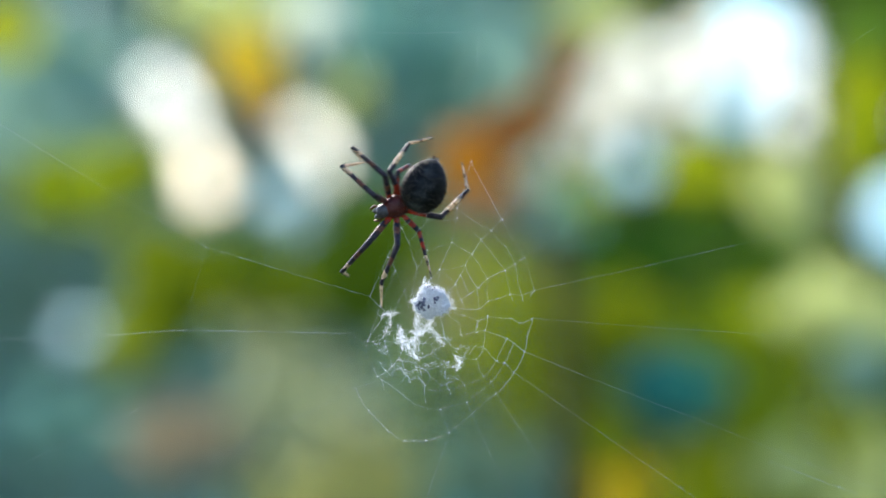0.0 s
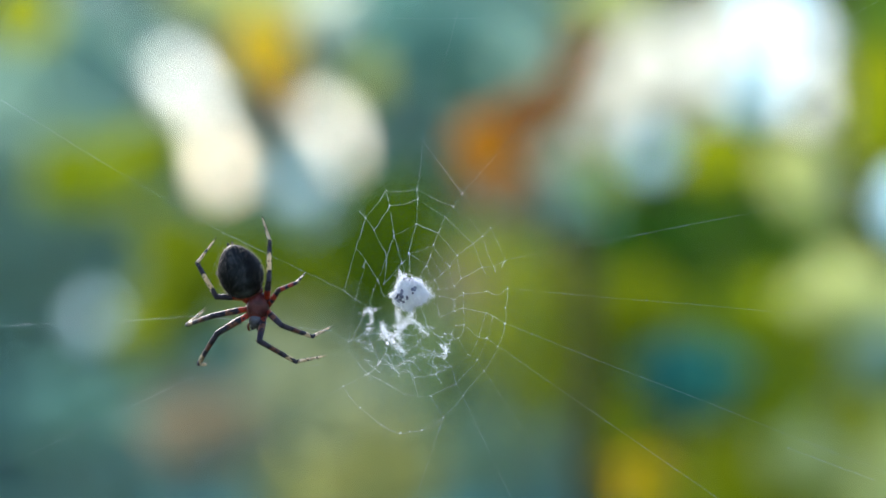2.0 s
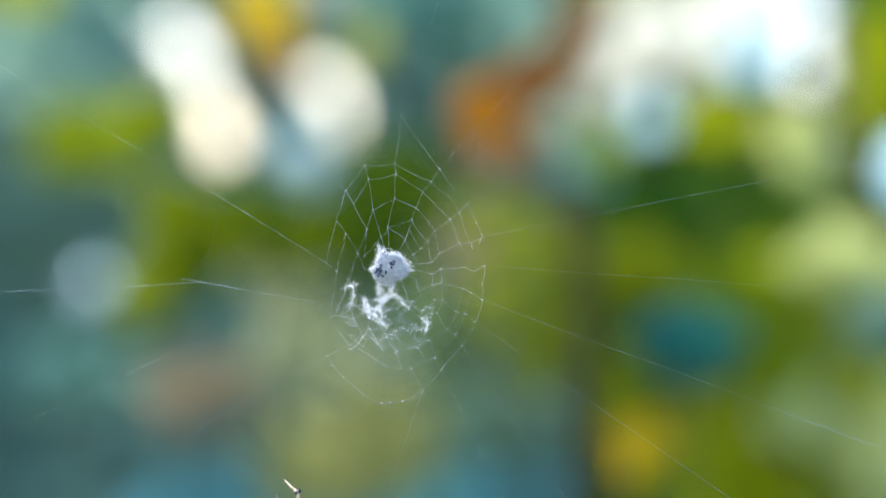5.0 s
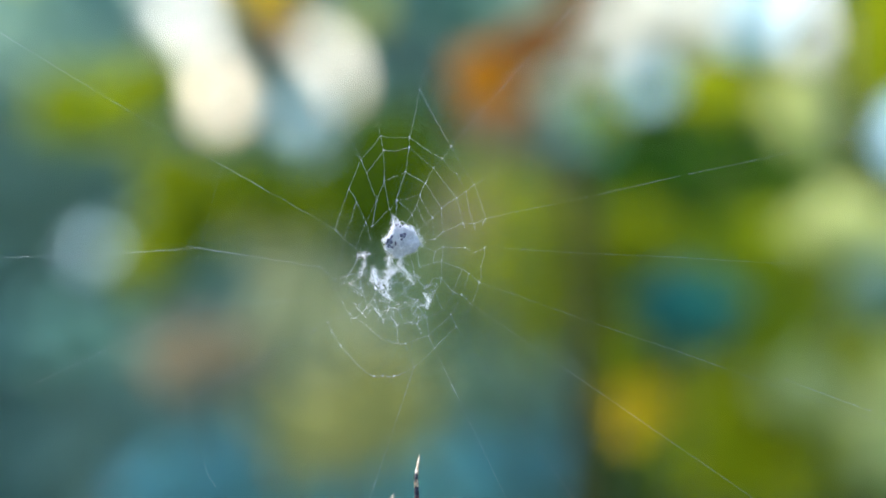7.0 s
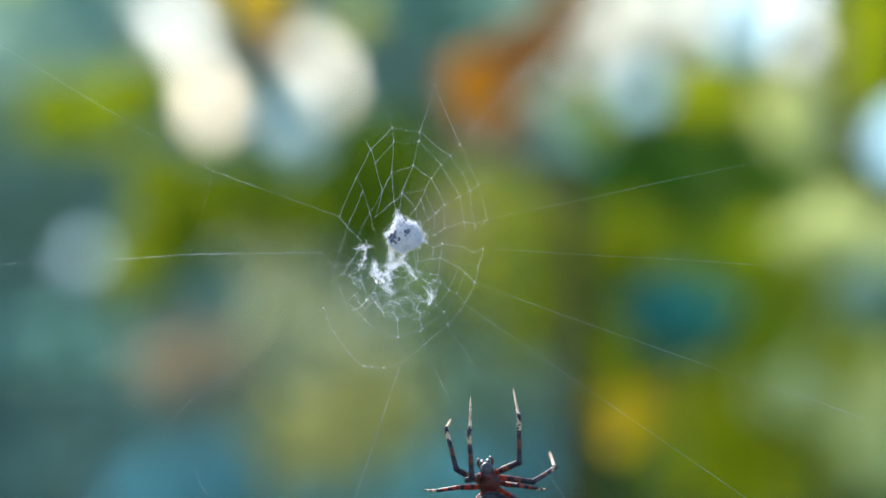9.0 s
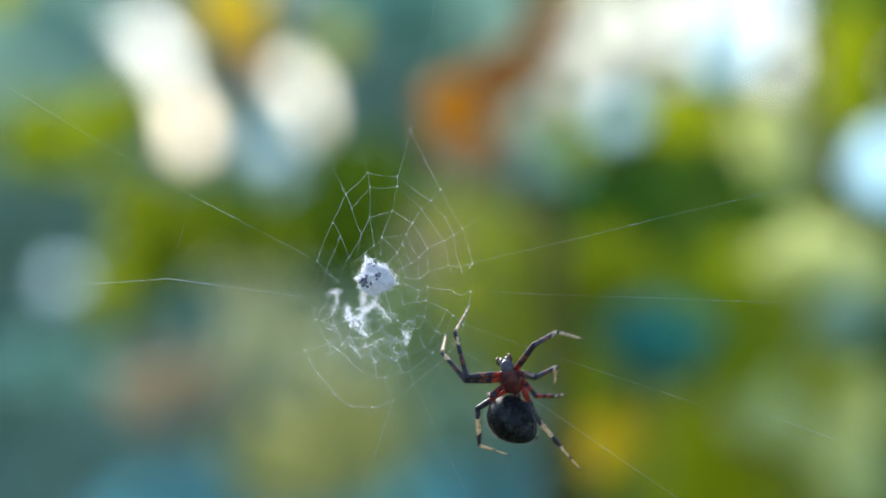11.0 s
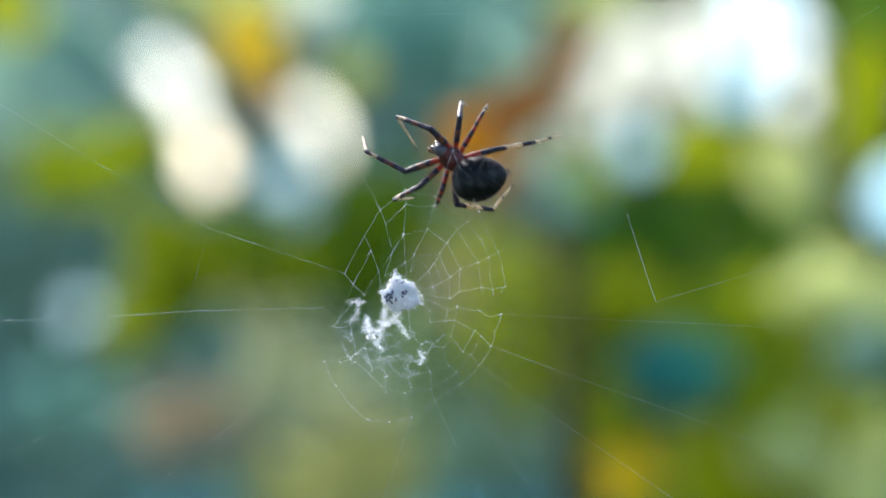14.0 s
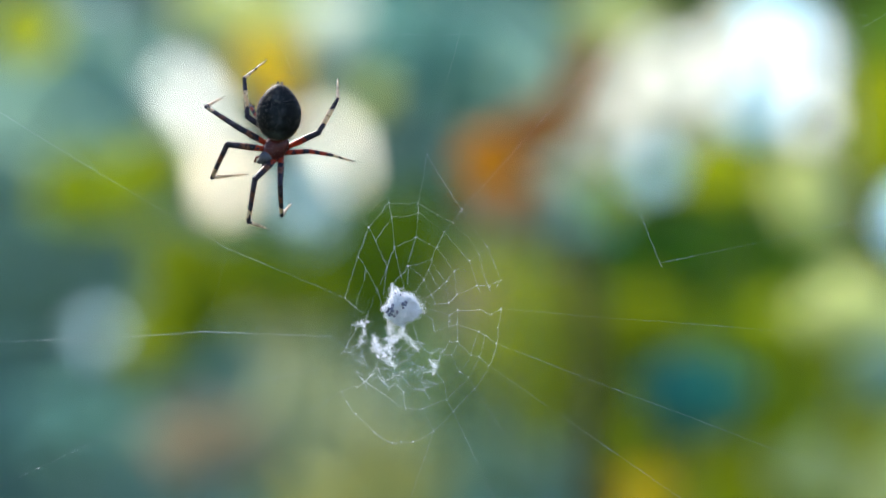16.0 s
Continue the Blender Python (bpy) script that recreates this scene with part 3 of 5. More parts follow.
def wad(name, spine, width, fibres, parent, seed, core=True, r=0.013):
    """Matted silk drawn out along a line (mm): small ragged lumps in the middle and a felt of short fibres."""
    rng = random.Random(seed)
    bm = bmesh.new()
    pts = [Vector((x, 0.1, z)) for x, z in spine]
    spans = [(q - p).length for p, q in zip(pts, pts[1:])]

    def along(f):
        f *= sum(spans)
        for p, q, n in zip(pts, pts[1:], spans):
            if f <= n:
                return p.lerp(q, f / n), (q - p).normalized()
            f -= n
        return pts[-1], (pts[-1] - pts[-2]).normalized()

    def girth(f):
        return width * (0.35 + 0.65 * math.sin(math.pi * min(1, f * 0.8 + 0.18))) * (0.75 + 0.6 * noise.noise(Vector((f * 4, seed, 0))))
    for k in range(int(sum(spans) * 1.6) if core else 0):
        f = rng.random() * 0.9
        at, way = along(f)
        w = girth(f) * rng.uniform(0.14, 0.36)
        at = at + Vector((rng.gauss(0, 0.34), rng.gauss(0, 0.25), rng.gauss(0, 0.34))) * girth(f)
        for q in bmesh.ops.create_icosphere(bm, subdivisions=3, radius=1)["verts"]:
            d = q.co.normalized()
            g = 0.7 + 0.9 * noise.noise(d * 1.7 + Vector((seed, k, 0))) + 0.5 * noise.noise(d * 4 + Vector((k, seed, 1))) + 0.3 * noise.noise(d * 10)
            q.co = (at + (Vector((d.x, 0.6 * d.y, d.z)) + way * 0.5 * d.dot(way)) * w * g) * MM
    for _ in range(int(fibres * 0.5)):
        f = rng.random()
        p, way = along(f)
        p = p + Vector((rng.gauss(0, 0.42), rng.gauss(0, 0.3), rng.gauss(0, 0.42))) * girth(f)
        d = (way * rng.choice((-1, 1)) * 0.9 + Vector((rng.gauss(0, 1), rng.gauss(0, 0.6), rng.gauss(0, 1)))).normalized()
        line = [p]
        for _ in range(rng.randint(4, 10)):
            d = (d + Vector((rng.gauss(0, 1), rng.gauss(0, 1), rng.gauss(0, 1))) * 0.30).normalized()
            p = p + d * rng.uniform(0.05, 0.14)
            line.append(p)
        tube(bm, [q * MM for q in line], r * rng.uniform(0.5, 1.0) * MM, 3, mat=1, caps=False)
    return part(name, bm, (WOOL, FUZZ), parent)


# the wrapped prey at the middle of the web: a thing of its own that rides on the web
prey = tagged(new("wrapped_prey"), "insect prey wrapped in fuzzy white silk, dark spots showing through", "prey")


def bundle(d):
    """The bundle's surface in mm along a direction: a lumpy round with a drawn-up top and a pulled-out side."""
    turn = math.degrees(math.atan2(d.z, d.x))
    flat = math.hypot(d.x, d.z)
    f = 0.66 + 0.14 * noise.noise(d * 1.9 + Vector((3, 1, 7))) + 0.15 * noise.noise(d * 5) + 0.10 * noise.noise(d * 9) + 0.12 * max(0, noise.noise(d * 17)) + 0.09 * noise.noise(d * 30)
    for way, push, width in ((115, 0.22, 20), (-4, 0.26, 22), (50, 0.16, 22), (209, 0.18, 30), (268, 0.10, 26)):
        off = (turn - way + 180) % 360 - 180
        f += push * math.exp(-(off / width) ** 2) * flat ** 3
    return Vector((d.x * 2.75, d.y * 1.9, d.z * 2.7)) * f - Vector((0, 0, 0.2))


bm = bmesh.new()
bmesh.ops.create_icosphere(bm, subdivisions=5, radius=1)
for q in bm.verts:
    d = q.co.normalized()
    q.co = bundle(d) * MM
part("silk_wrapping", bm, WOOL, prey)

frng = random.Random(8)


def chance():
    return Vector((frng.gauss(0, 1), frng.gauss(0, 1), frng.gauss(0, 1)))


bm = bmesh.new()
for _ in range(900):
    # silk wound about the bundle
    d = chance().normalized()
    w = d.cross(chance()).normalized()
    lift, line = frng.uniform(1.0, 1.09), []
    for _ in range(frng.randint(6, 13)):
        line.append(bundle(d) * (lift + 0.02 * frng.gauss(0, 1)))
        w = (w + chance() * 0.18).normalized()
        d = (d + w * 0.13).normalized()
    tube(bm, [q * MM for q in line], 0.011 * MM, 3, caps=False)
for _ in range(2600):
    # loose ends
    d = chance().normalized()
    p = bundle(d) * frng.uniform(0.94, 1.10)
    w = (chance() + d * 0.25).normalized()
    line = [p]
    for _ in range(5):
        w = (w + chance() * 0.35).normalized()
        line.append(line[-1] + w * frng.uniform(0.06, 0.20))
    r = frng.uniform(0.007, 0.013) * MM
    tube(bm, [q * MM for q in line], [r, r, r, r, r * 0.7, r * 0.4], 3, caps=False)
for way, reach, spread in [(117, 1.5, 0.4), (106, 0.9, 0.55), (52, 0.8, 0.6), (38, 0.9, 0.6), (-4, 1.5, 0.45), (12, 1.0, 0.55), (-18, 1.0, 0.55), (209, 0.8, 0.55), (196, 0.6, 0.55)] + [(frng.uniform(0, 360), frng.uniform(0.35, 0.75), 0.35) for _ in range(18)]:
    # tufts drawn out of the bundle
    a = radians(way)
    d = Vector((math.cos(a), frng.gauss(0, 0.2), math.sin(a))).normalized()
    p = bundle(d) * 0.97
    w = (d + chance() * 0.10).normalized()
    for _ in range(34):
        q = p + chance() * spread
        tip = p + w * reach * frng.uniform(0.35, 1.1) + chance() * 0.16
        mid = q.lerp(tip, 0.55) + chance() * 0.10
        tube(bm, [q * MM, mid * MM, tip * MM], [0.011 * MM, 0.010 * MM, 0.004 * MM], 3, caps=False)
part("silk_fuzz", bm, FUZZ, prey)
SPOTS = [(frng.gauss(-1.15, 0.42), frng.gauss(-0.75, 0.42), frng.uniform(0.12, 0.34), frng.uniform(0.10, 0.26)) for _ in range(17)]
SPOTS += [(frng.gauss(0.6, 0.18), frng.gauss(0.6, 0.30), frng.uniform(0.10, 0.22), frng.uniform(0.12, 0.26)) for _ in range(9)]
SPOTS += [(frng.gauss(-0.1, 0.35), frng.gauss(2.0, 0.10), frng.uniform(0.08, 0.16), frng.uniform(0.06, 0.12)) for _ in range(4)]
for x, z, rx, rz in SPOTS:
    bm = bmesh.new()
    yy = bundle(Vector((x / 2.5, -math.sqrt(max(0.05, 1 - (x / 2.5) ** 2 - (z / 2.45) ** 2)), z / 2.45)).normalized()).y
    m = Matrix.Translation(Vector((x, yy * 1.01 - 0.02, z)) * MM) @ pose(0, 0, 0, 0, frng.uniform(0, 90)) @ Matrix.Diagonal((rx * MM, 0.16 * MM, rz * MM, 1))
    bmesh.ops.create_icosphere(bm, subdivisions=3, radius=1, matrix=m)
    for q in bm.verts:
        q.co += Vector((frng.gauss(0, 1), frng.gauss(0, 1), frng.gauss(0, 1))) * 0.03 * MM
    part("dark_spot", bm, PREY, prey, "dark insect body showing through the silk")

# matted wads and torn strands drawn out below the bundle
wad("silk_wad", ((-3.7, -4.7), (-3.7, -6.2), (-2.4, -7.2), (-1.4, -8.0), (-0.5, -8.7)), 0.95, 900, prey, 30, True)
wad("silk_wad", ((-3.7, -5.4), (-2.7, -6.4), (-1.5, -6.2), (-1.1, -7.2)), 0.70, 500, prey, 31, True)
wad("silk_wad", ((-0.7, -5.0), (0.5, -3.8), (1.2, -4.2), (1.9, -5.3), (2.7, -5.9)), 0.50, 360, prey, 32, True)
wad("silk_wad", ((-1.5, -2.6), (-1.6, -4.1), (-1.2, -5.4), (-1.9, -6.2)), 0.90, 620, prey, 33, False)
wad("silk_wad", ((0.7, -2.4), (-0.1, -3.7), (-1.1, -5.0)), 0.80, 420, prey, 34, False)
wad("silk_wad", ((-6.1, -2.6), (-5.3, -3.3), (-5.5, -4.6), (-5.9, -6.0)), 0.36, 260, prey, 35, True)
wad("silk_wad", ((-6.8, -3.3), (-5.9, -2.8), (-4.7, -2.5)), 0.28, 120, prey, 36, False)
wad("silk_wad", ((4.6, -7.3), (5.6, -8.0), (5.3, -9.1)), 0.42, 260, prey, 37, True)
wad("silk_wad", ((-4.3, -10.6), (-2.5, -9.2), (-0.6, -9.8), (1.5, -8.9), (3.8, -8.9), (5.3, -9.0)), 0.20, 90, prey, 38, False)
wad("silk_wad", ((-3.7, -9.4), (-1.9, -11.1), (-0.7, -10.1), (1.4, -9.4)), 0.18, 70, prey, 39, False)
TANGLE = (
    ((-0.6, -6.3), (1.0, -6.2), (1.8, -7.5), (3.2, -8.3), (4.8, -9.0)),
    ((2.0, -2.8), (2.5, -4.4), (3.8, -5.7), (5.0, -6.1)),
    ((-6.0, -6.2), (-5.1, -8.1), (-4.1, -10.2)),
    ((-4.1, -10.4), (-4.6, -11.2), (-5.9, -12.2)),
    ((-4.1, -10.4), (-3.3, -9.1), (-3.0, -8.1)),
    ((-2.9, -9.0), (-2.2, -10.4), (-1.3, -11.7), (-1.1, -12.2)),
    ((-0.9, -9.0), (0.2, -9.9), (2.6, -9.2), (3.8, -8.4), (5.3, -9.1)),
    ((3.8, -9.1), (3.6, -9.9), (4.3, -10.7), (4.2, -11.6)),
    ((4.2, -11.7), (4.8, -12.4), (5.0, -12.9)),
    ((0.2, -10.4), (1.1, -12.2), (1.6, -14.7)),
    ((-6.6, -3.7), (-7.7, -5.9), (-8.7, -7.5)),
    ((-8.2, -7.3), (-5.9, -6.2)),
)
for line in TANGLE:
    strand("torn_strand", [Vector((x, 0.1, z)) for x, z in line], 0.0170, 0.5, parent=prey)

# the torn, gathered mesh round the wads: short slack strands between scattered knots
nrng = random.Random(77)
NET = []
while len(NET) < 48:
    q = Vector((nrng.uniform(-8.0, 6.5), nrng.uniform(-0.3, 0.3), nrng.uniform(-12.6, -3.4)))
    if (q.x / 7.4) ** 2 + ((q.z + 8.0) / 4.8) ** 2 < 1 and all((q - o).length > 0.98 for o in NET):
        NET.append(q)
for i, q in enumerate(NET):
    near = sorted(range(len(NET)), key=lambda k: (NET[k] - q).length)[1:4]
    for k in near[:nrng.choice((1, 2, 2, 3))]:
        strand("net_strand", [q, q.lerp(NET[k], 0.5) + Vector((nrng.gauss(0, 0.16), 0, nrng.gauss(0, 0.16))), NET[k]], nrng.uniform(0.009, 0.014), 0.5, knots=nrng.random() < 0.3, parent=prey)

# ---- anchor threads: from a knot of the web to a hold among the shoots ----
HOLDS = (
    ("c0", (62, 4, 74.7), 0.016), ("d0", (110, 4, 63), 0.009), ("e0", (130, 3, 20.5), 0.016), ("f0", (130, 4, -17.5), 0.011),
    ("g0", (130, 3, -60), 0.016), ("h0", (118, 4, -92), 0.016), ("j0", (27, 3, -75), 0.025), ("k0", (-19, 3, -80), 0.018),
    ("p0", (-36.5, 2, -11), 0.036), ("q0", (-33, 1, 1), 0.019), ("o0", (-37.8, 2, -20), 0.016), ("o1", (-36.3, 3, -32), 0.015),
    ("i0", (43, 4, -75), 0.014), ("r0", (-45, 4, 70), 0.013), ("a0", (-30, 4, 80), 0.011), ("b0", (8, 4, 60), 0.009),
)
REST = Vector((-5.9, 0, -7.6))
THREADS, TIES = [], []
for knot, hold, r in HOLDS:
    start, end = REST + KNOT[knot], Vector(hold)
    if end.z < -70:
        end = start + (end - start) * (EYE[2] / MM + start.z) / (start.z - end.z)
    span = (end - start).length * (1.0 if abs(end.x) < 40 and end.z > -40 else 1.02)
    th = tagged(new("anchor_thread"), "thin pale silk anchor thread of the web", "silk thread", "anchor threads of the web")
    bm = bmesh.new()
    n = 40
    tube(bm, [Vector((0.05 * math.sin(k * 0.9), 0.05 * math.cos(k * 0.7) - 0.0, span * k / n)) * MM for k in range(n + 1)],
         [0.72 * r * MM * wrng.uniform(0.7, 1.3) for _ in range(n + 1)], 4)
    for k in range(10 if knot == "j0" else 0):
        # long pale beads added to imitate sun glints along the thread
        s = wrng.uniform(0.6, 1.1) * r
        m = Matrix.Translation(Vector((0, 0, wrng.uniform(2, 34))) * MM) @ Matrix.Diagonal((s * MM, s * MM, s * wrng.uniform(3, 9) * MM, 1))
        for q in bmesh.ops.create_icosphere(bm, subdivisions=1, radius=1, matrix=m)["verts"]:
            for f in q.link_faces:
                f.material_index = 1
    part("thread", bm, (SILK, FUZZ), th)
    THREADS.append((th, KNOT[knot], end))
    if knot in ("p0", "q0"):
        # the end that is fixed, which the thread slides along as the web sways
        tie = tagged(new("anchor_thread"), "short tied end of a pale silk anchor thread", "silk thread", "anchor threads of the web")
        bm = bmesh.new()
        tube(bm, [Vector((0, 0, 0.5 * k)) * MM for k in range(15)], [0.72 * r * MM * wrng.uniform(0.7, 1.3) for _ in range(15)], 4)
        part("thread", bm, SILK, tie)
        TIES.append((tie, KNOT[knot], end))

# still threads beyond: the cross threads and the outer runs that hold them
STILL = (
    (((-33, 1, 1), (-36.5, 2, -11), (-37.8, 2, -20)), 0.0045), (((-36.0, 3, -42.6), (-34.4, 3, -46)), 0.017),
    (((-12, 0, 32), (3.4, 1, 32), (60, 4, 35)), 0.006),
    (((-36.5, 2, -11), (-66, 3, -12.5), (-120, 5, -14)), 0.015), (((-33, 1, 1), (-65, 3, 20), (-120, 5, 52)), 0.013),
    (((-37.8, 2, -20), (-61, 4, -31), (-120, 5, -58)), 0.0085), (((-36.3, 3, -32), (-46, 4, -41), (-105, 5, -94)), 0.0085),
)
for line, r in STILL:
    th = tagged(new("anchor_thread"), "thin pale silk thread stretched beside the web", "silk thread", "anchor threads of the web")
    th.location = Vector(EYE) + Vector((0, 0.3, 0))
    strand("thread", [Vector(q) for q in line], r, 0.3, parent=th)

# a loose thread that lies along an anchor thread until the spider hauls it upright
loose = tagged(new("loose_thread"), "short loose silk thread hanging between two anchor threads", "silk thread", "anchor threads of the web")
strand("thread", [Vector((0, 0, z)) for z in (-6.6, -4, -1.5, 1.2, 3.8, 6.6)], 0.017, 0.05, parent=loose)
# seconds, then its lower and upper end across and up in mm
HAUL = (
    (0, 61.0, -34.6, 48.0, -29.8), (11.5, 61.0, -34.6, 48.0, -29.8), (12, 26.6, -27.0, 21.0, -15.1), (13, 27.7, -21.5, 21.1, -8.1), (13.5, 30.7, -11.3, 25.1, 0.9),
    (14, 31.4, -9.6, 27.2, 3.2), (14.5, 31.3, -5.7, 28.1, 6.5), (15, 31.1, -3.1, 26.8, 9.1), (15.5, 30.6, -2.4, 26.0, 9.6), (16, 29.3, -1.1, 24.8, 10.3),
)

# ---- the spider ----
LEG_DARK = mottled("leg_black", (0.007, 0.006, 0.010), (0.036, 0.028, 0.040), 1500, 0.55, 0.4, 4, 0.00004)
LEG_RED = mottled("leg_red", (0.075, 0.008, 0.007), (0.33, 0.040, 0.018), 1300, 0.42, 0.4, 4, 0.00004)
LEG_CREAM = mottled("leg_cream", (0.46, 0.35, 0.21), (0.68, 0.56, 0.40), 1500, 0.5, 0.4, 4, 0.00004)
LEG_BROWN = mottled("leg_brown", (0.045, 0.015, 0.011), (0.17, 0.065, 0.036), 1500, 0.5, 0.4, 4, 0.00004)
LEG_TAN = mottled("leg_tan", (0.42, 0.28, 0.14), (0.72, 0.55, 0.36), 1500, 0.5, 0.4, 4, 0.00004)
CARAPACE = mottled("carapace_red", (0.020, 0.007, 0.008), (0.12, 0.026, 0.020), 900, 0.32, 0.5, 5, 0.00005)
HEAD = mottled("head_grey", (0.016, 0.015, 0.021), (0.062, 0.056, 0.068), 1200, 0.42, 0.5, 4, 0.00005)
for mat in (LEG_DARK, LEG_RED, LEG_CREAM, LEG_BROWN, LEG_TAN, CARAPACE):
    mat.node_tree.nodes["Principled BSDF"].inputs["Specular IOR Level"].default_value = 0.22
for mat, colour, share in ((LEG_RED, (0.70, 0.12, 0.035), 0.25), (CARAPACE, (0.45, 0.07, 0.03), 0.15), (LEG_CREAM, (0.95, 0.75, 0.45), 0.3)):
    # thin skin that glows when the light is behind it
    n, l = mat.node_tree.nodes, mat.node_tree.links
    tr = n.new("ShaderNodeBsdfTranslucent")
    tr.inputs["Color"].default_value = (*colour, 1)
    mix = n.new("ShaderNodeMixShader")
    mix.inputs["Fac"].default_value = share
    l.new(n["Principled BSDF"].outputs[0], mix.inputs[1])
    l.new(tr.outputs[0], mix.inputs[2])
    l.new(mix.outputs[0], n["Material Output"].inputs["Surface"])
HAIR, n, l, b = material("pale_hair", 0.5)
b.inputs["Base Color"].default_value = (0.20, 0.18, 0.15, 1)
tr = n.new("ShaderNodeBsdfTranslucent")
tr.inputs["Color"].default_value = (0.62, 0.57, 0.48, 1)
mix = n.new("ShaderNodeMixShader")
mix.inputs["Fac"].default_value = 0.6
l.new(b.outputs[0], mix.inputs[1])
l.new(tr.outputs[0], mix.inputs[2])
l.new(mix.outputs[0], n["Material Output"].inputs["Surface"])
EYE_GLOSS, n, l, b = material("spider_eye", 0.45)
b.inputs["Specular IOR Level"].default_value = 0.25
b.inputs["Base Color"].default_value = (0.006, 0.006, 0.008, 1)


def abdomen_material():
    """Black velvet with a scalloped paler band along the back and grey speckles."""
    m, n, l, b = material("abdomen_velvet", 0.6)
    b.inputs["Specular IOR Level"].default_value = 0.12
    co = n.new("ShaderNodeTexCoord")
    xyz = n.new("ShaderNodeSeparateXYZ")
    l.new(co.outputs["Object"], xyz.inputs[0])
    big = n.new("ShaderNodeTexNoise")
    big.inputs["Scale"].default_value = 400
    big.inputs["Detail"].default_value = 5
    fine = n.new("ShaderNodeTexNoise")
    fine.inputs["Scale"].default_value = 4500
    l.new(co.outputs["Object"], big.inputs["Vector"])
    l.new(co.outputs["Object"], fine.inputs["Vector"])
    wave = n.new("ShaderNodeMath")
    wave.operation = "SINE"
    k = n.new("ShaderNodeMath")
    k.operation = "MULTIPLY"
    k.inputs[1].default_value = 3600
    l.new(xyz.outputs["Y"], k.inputs[0])
    l.new(k.outputs[0], wave.inputs[0])
    ax = n.new("ShaderNodeMath")
    ax.operation = "ABSOLUTE"
    l.new(xyz.outputs["X"], ax.inputs[0])
    edge = n.new("ShaderNodeMath")
    edge.operation = "MULTIPLY_ADD"
    edge.inputs[1].default_value = 0.00035
    l.new(wave.outputs[0], edge.inputs[0])
    l.new(ax.outputs[0], edge.inputs[2])
    band = n.new("ShaderNodeMapRange")
    band.inputs["From Min"].default_value = 0.0004
    band.inputs["From Max"].default_value = 0.0019
    band.inputs["To Min"].default_value = 0.80
    band.inputs["To Max"].default_value = 0.17
    l.new(edge.outputs[0], band.inputs["Value"])
    mul = n.new("ShaderNodeMath")
    mul.operation = "MULTIPLY"
    l.new(band.outputs[0], mul.inputs[0])
    calm = n.new("ShaderNodeMapRange")
    calm.inputs["From Min"].default_value = 0.25
    calm.inputs["From Max"].default_value = 0.75
    calm.inputs["To Min"].default_value = 0.36
    calm.inputs["To Max"].default_value = 0.74
    l.new(big.outputs["Fac"], calm.inputs["Value"])
    l.new(calm.outputs[0], mul.inputs[1])
    mid = n.new("ShaderNodeTexNoise")
    mid.inputs["Scale"].default_value = 1500
    mid.inputs["Detail"].default_value = 7
    mid.inputs["Roughness"].default_value = 0.7
    l.new(co.outputs["Object"], mid.inputs["Vector"])
    fleck = n.new("ShaderNodeMapRange")
    fleck.inputs["From Min"].default_value = 0.36
    fleck.inputs["From Max"].default_value = 0.64
    fleck.inputs["To Min"].default_value = 0.7
    fleck.inputs["To Max"].default_value = 1.3
    l.new(mid.outputs["Fac"], fleck.inputs["Value"])
    speck = n.new("ShaderNodeMath")
    speck.operation = "MULTIPLY"
    l.new(mul.outputs[0], speck.inputs[0])
    l.new(fleck.outputs[0], speck.inputs[1])
    ramp = n.new("ShaderNodeValToRGB")
    e = ramp.color_ramp.elements
    e[0].position, e[0].color = 0.16, (0.0014, 0.0015, 0.0019, 1)
    e[1].position, e[1].color = 0.36, (0.0085, 0.0095, 0.0110, 1)
    l.new(speck.outputs[0], ramp.inputs["Fac"])
    e.new(0.66).color = (0.040, 0.044, 0.045, 1)
    l.new(ramp.outputs["Color"], b.inputs["Base Color"])
    bp = n.new("ShaderNodeBump")
    bp.inputs["Strength"].default_value = 0.7
    bp.inputs["Distance"].default_value = 0.00006
    l.new(fine.outputs["Fac"], bp.inputs["Height"])
    l.new(bp.outputs["Normal"], b.inputs["Normal"])
    return m


ABDOMEN = abdomen_material()
srng = random.Random(41)
spider = tagged(new("spider"), "dark orb-weaver spider with black abdomen and red, cream-banded legs", "spider")


def ball(bm, centre, size, sub=3, shape=None, mat=0, turn=None):
    """A rounded form in mm; shape bends the unit sphere."""
    got = bmesh.ops.create_icosphere(bm, subdivisions=sub, radius=1)
    for q in got["verts"]:
        d = q.co.copy()
        p = Vector((d.x * size[0], d.y * size[1], d.z * size[2]))
        if shape:
            p = shape(d, p)
        if turn:
            p = turn @ p
        q.co = (p + Vector(centre)) * MM
    for f in {f for q in got["verts"] for f in q.link_faces}:
        f.material_index = mat


def hairs(bm, n, surface, length, r=0.012, lean=(0, 0, 0), mat=0):
    """Short hairs on a surface given as a function of a direction: point and normal in mm."""
    for _ in range(n):
        d = Vector((srng.gauss(0, 1), srng.gauss(0, 1), srng.gauss(0, 1))).normalized()
        p, nor = surface(d)
        w = (nor + Vector(lean) + Vector((srng.gauss(0, 1), srng.gauss(0, 1), srng.gauss(0, 1))) * 0.3).normalized()
        s = length * srng.uniform(0.6, 1.3)
        tube(bm, [p * MM, (p + w * s * 0.6) * MM, (p + (w + Vector(lean) * 0.3) * s) * MM], [r * MM, r * 0.8 * MM, r * 0.3 * MM], 3, mat, caps=False)


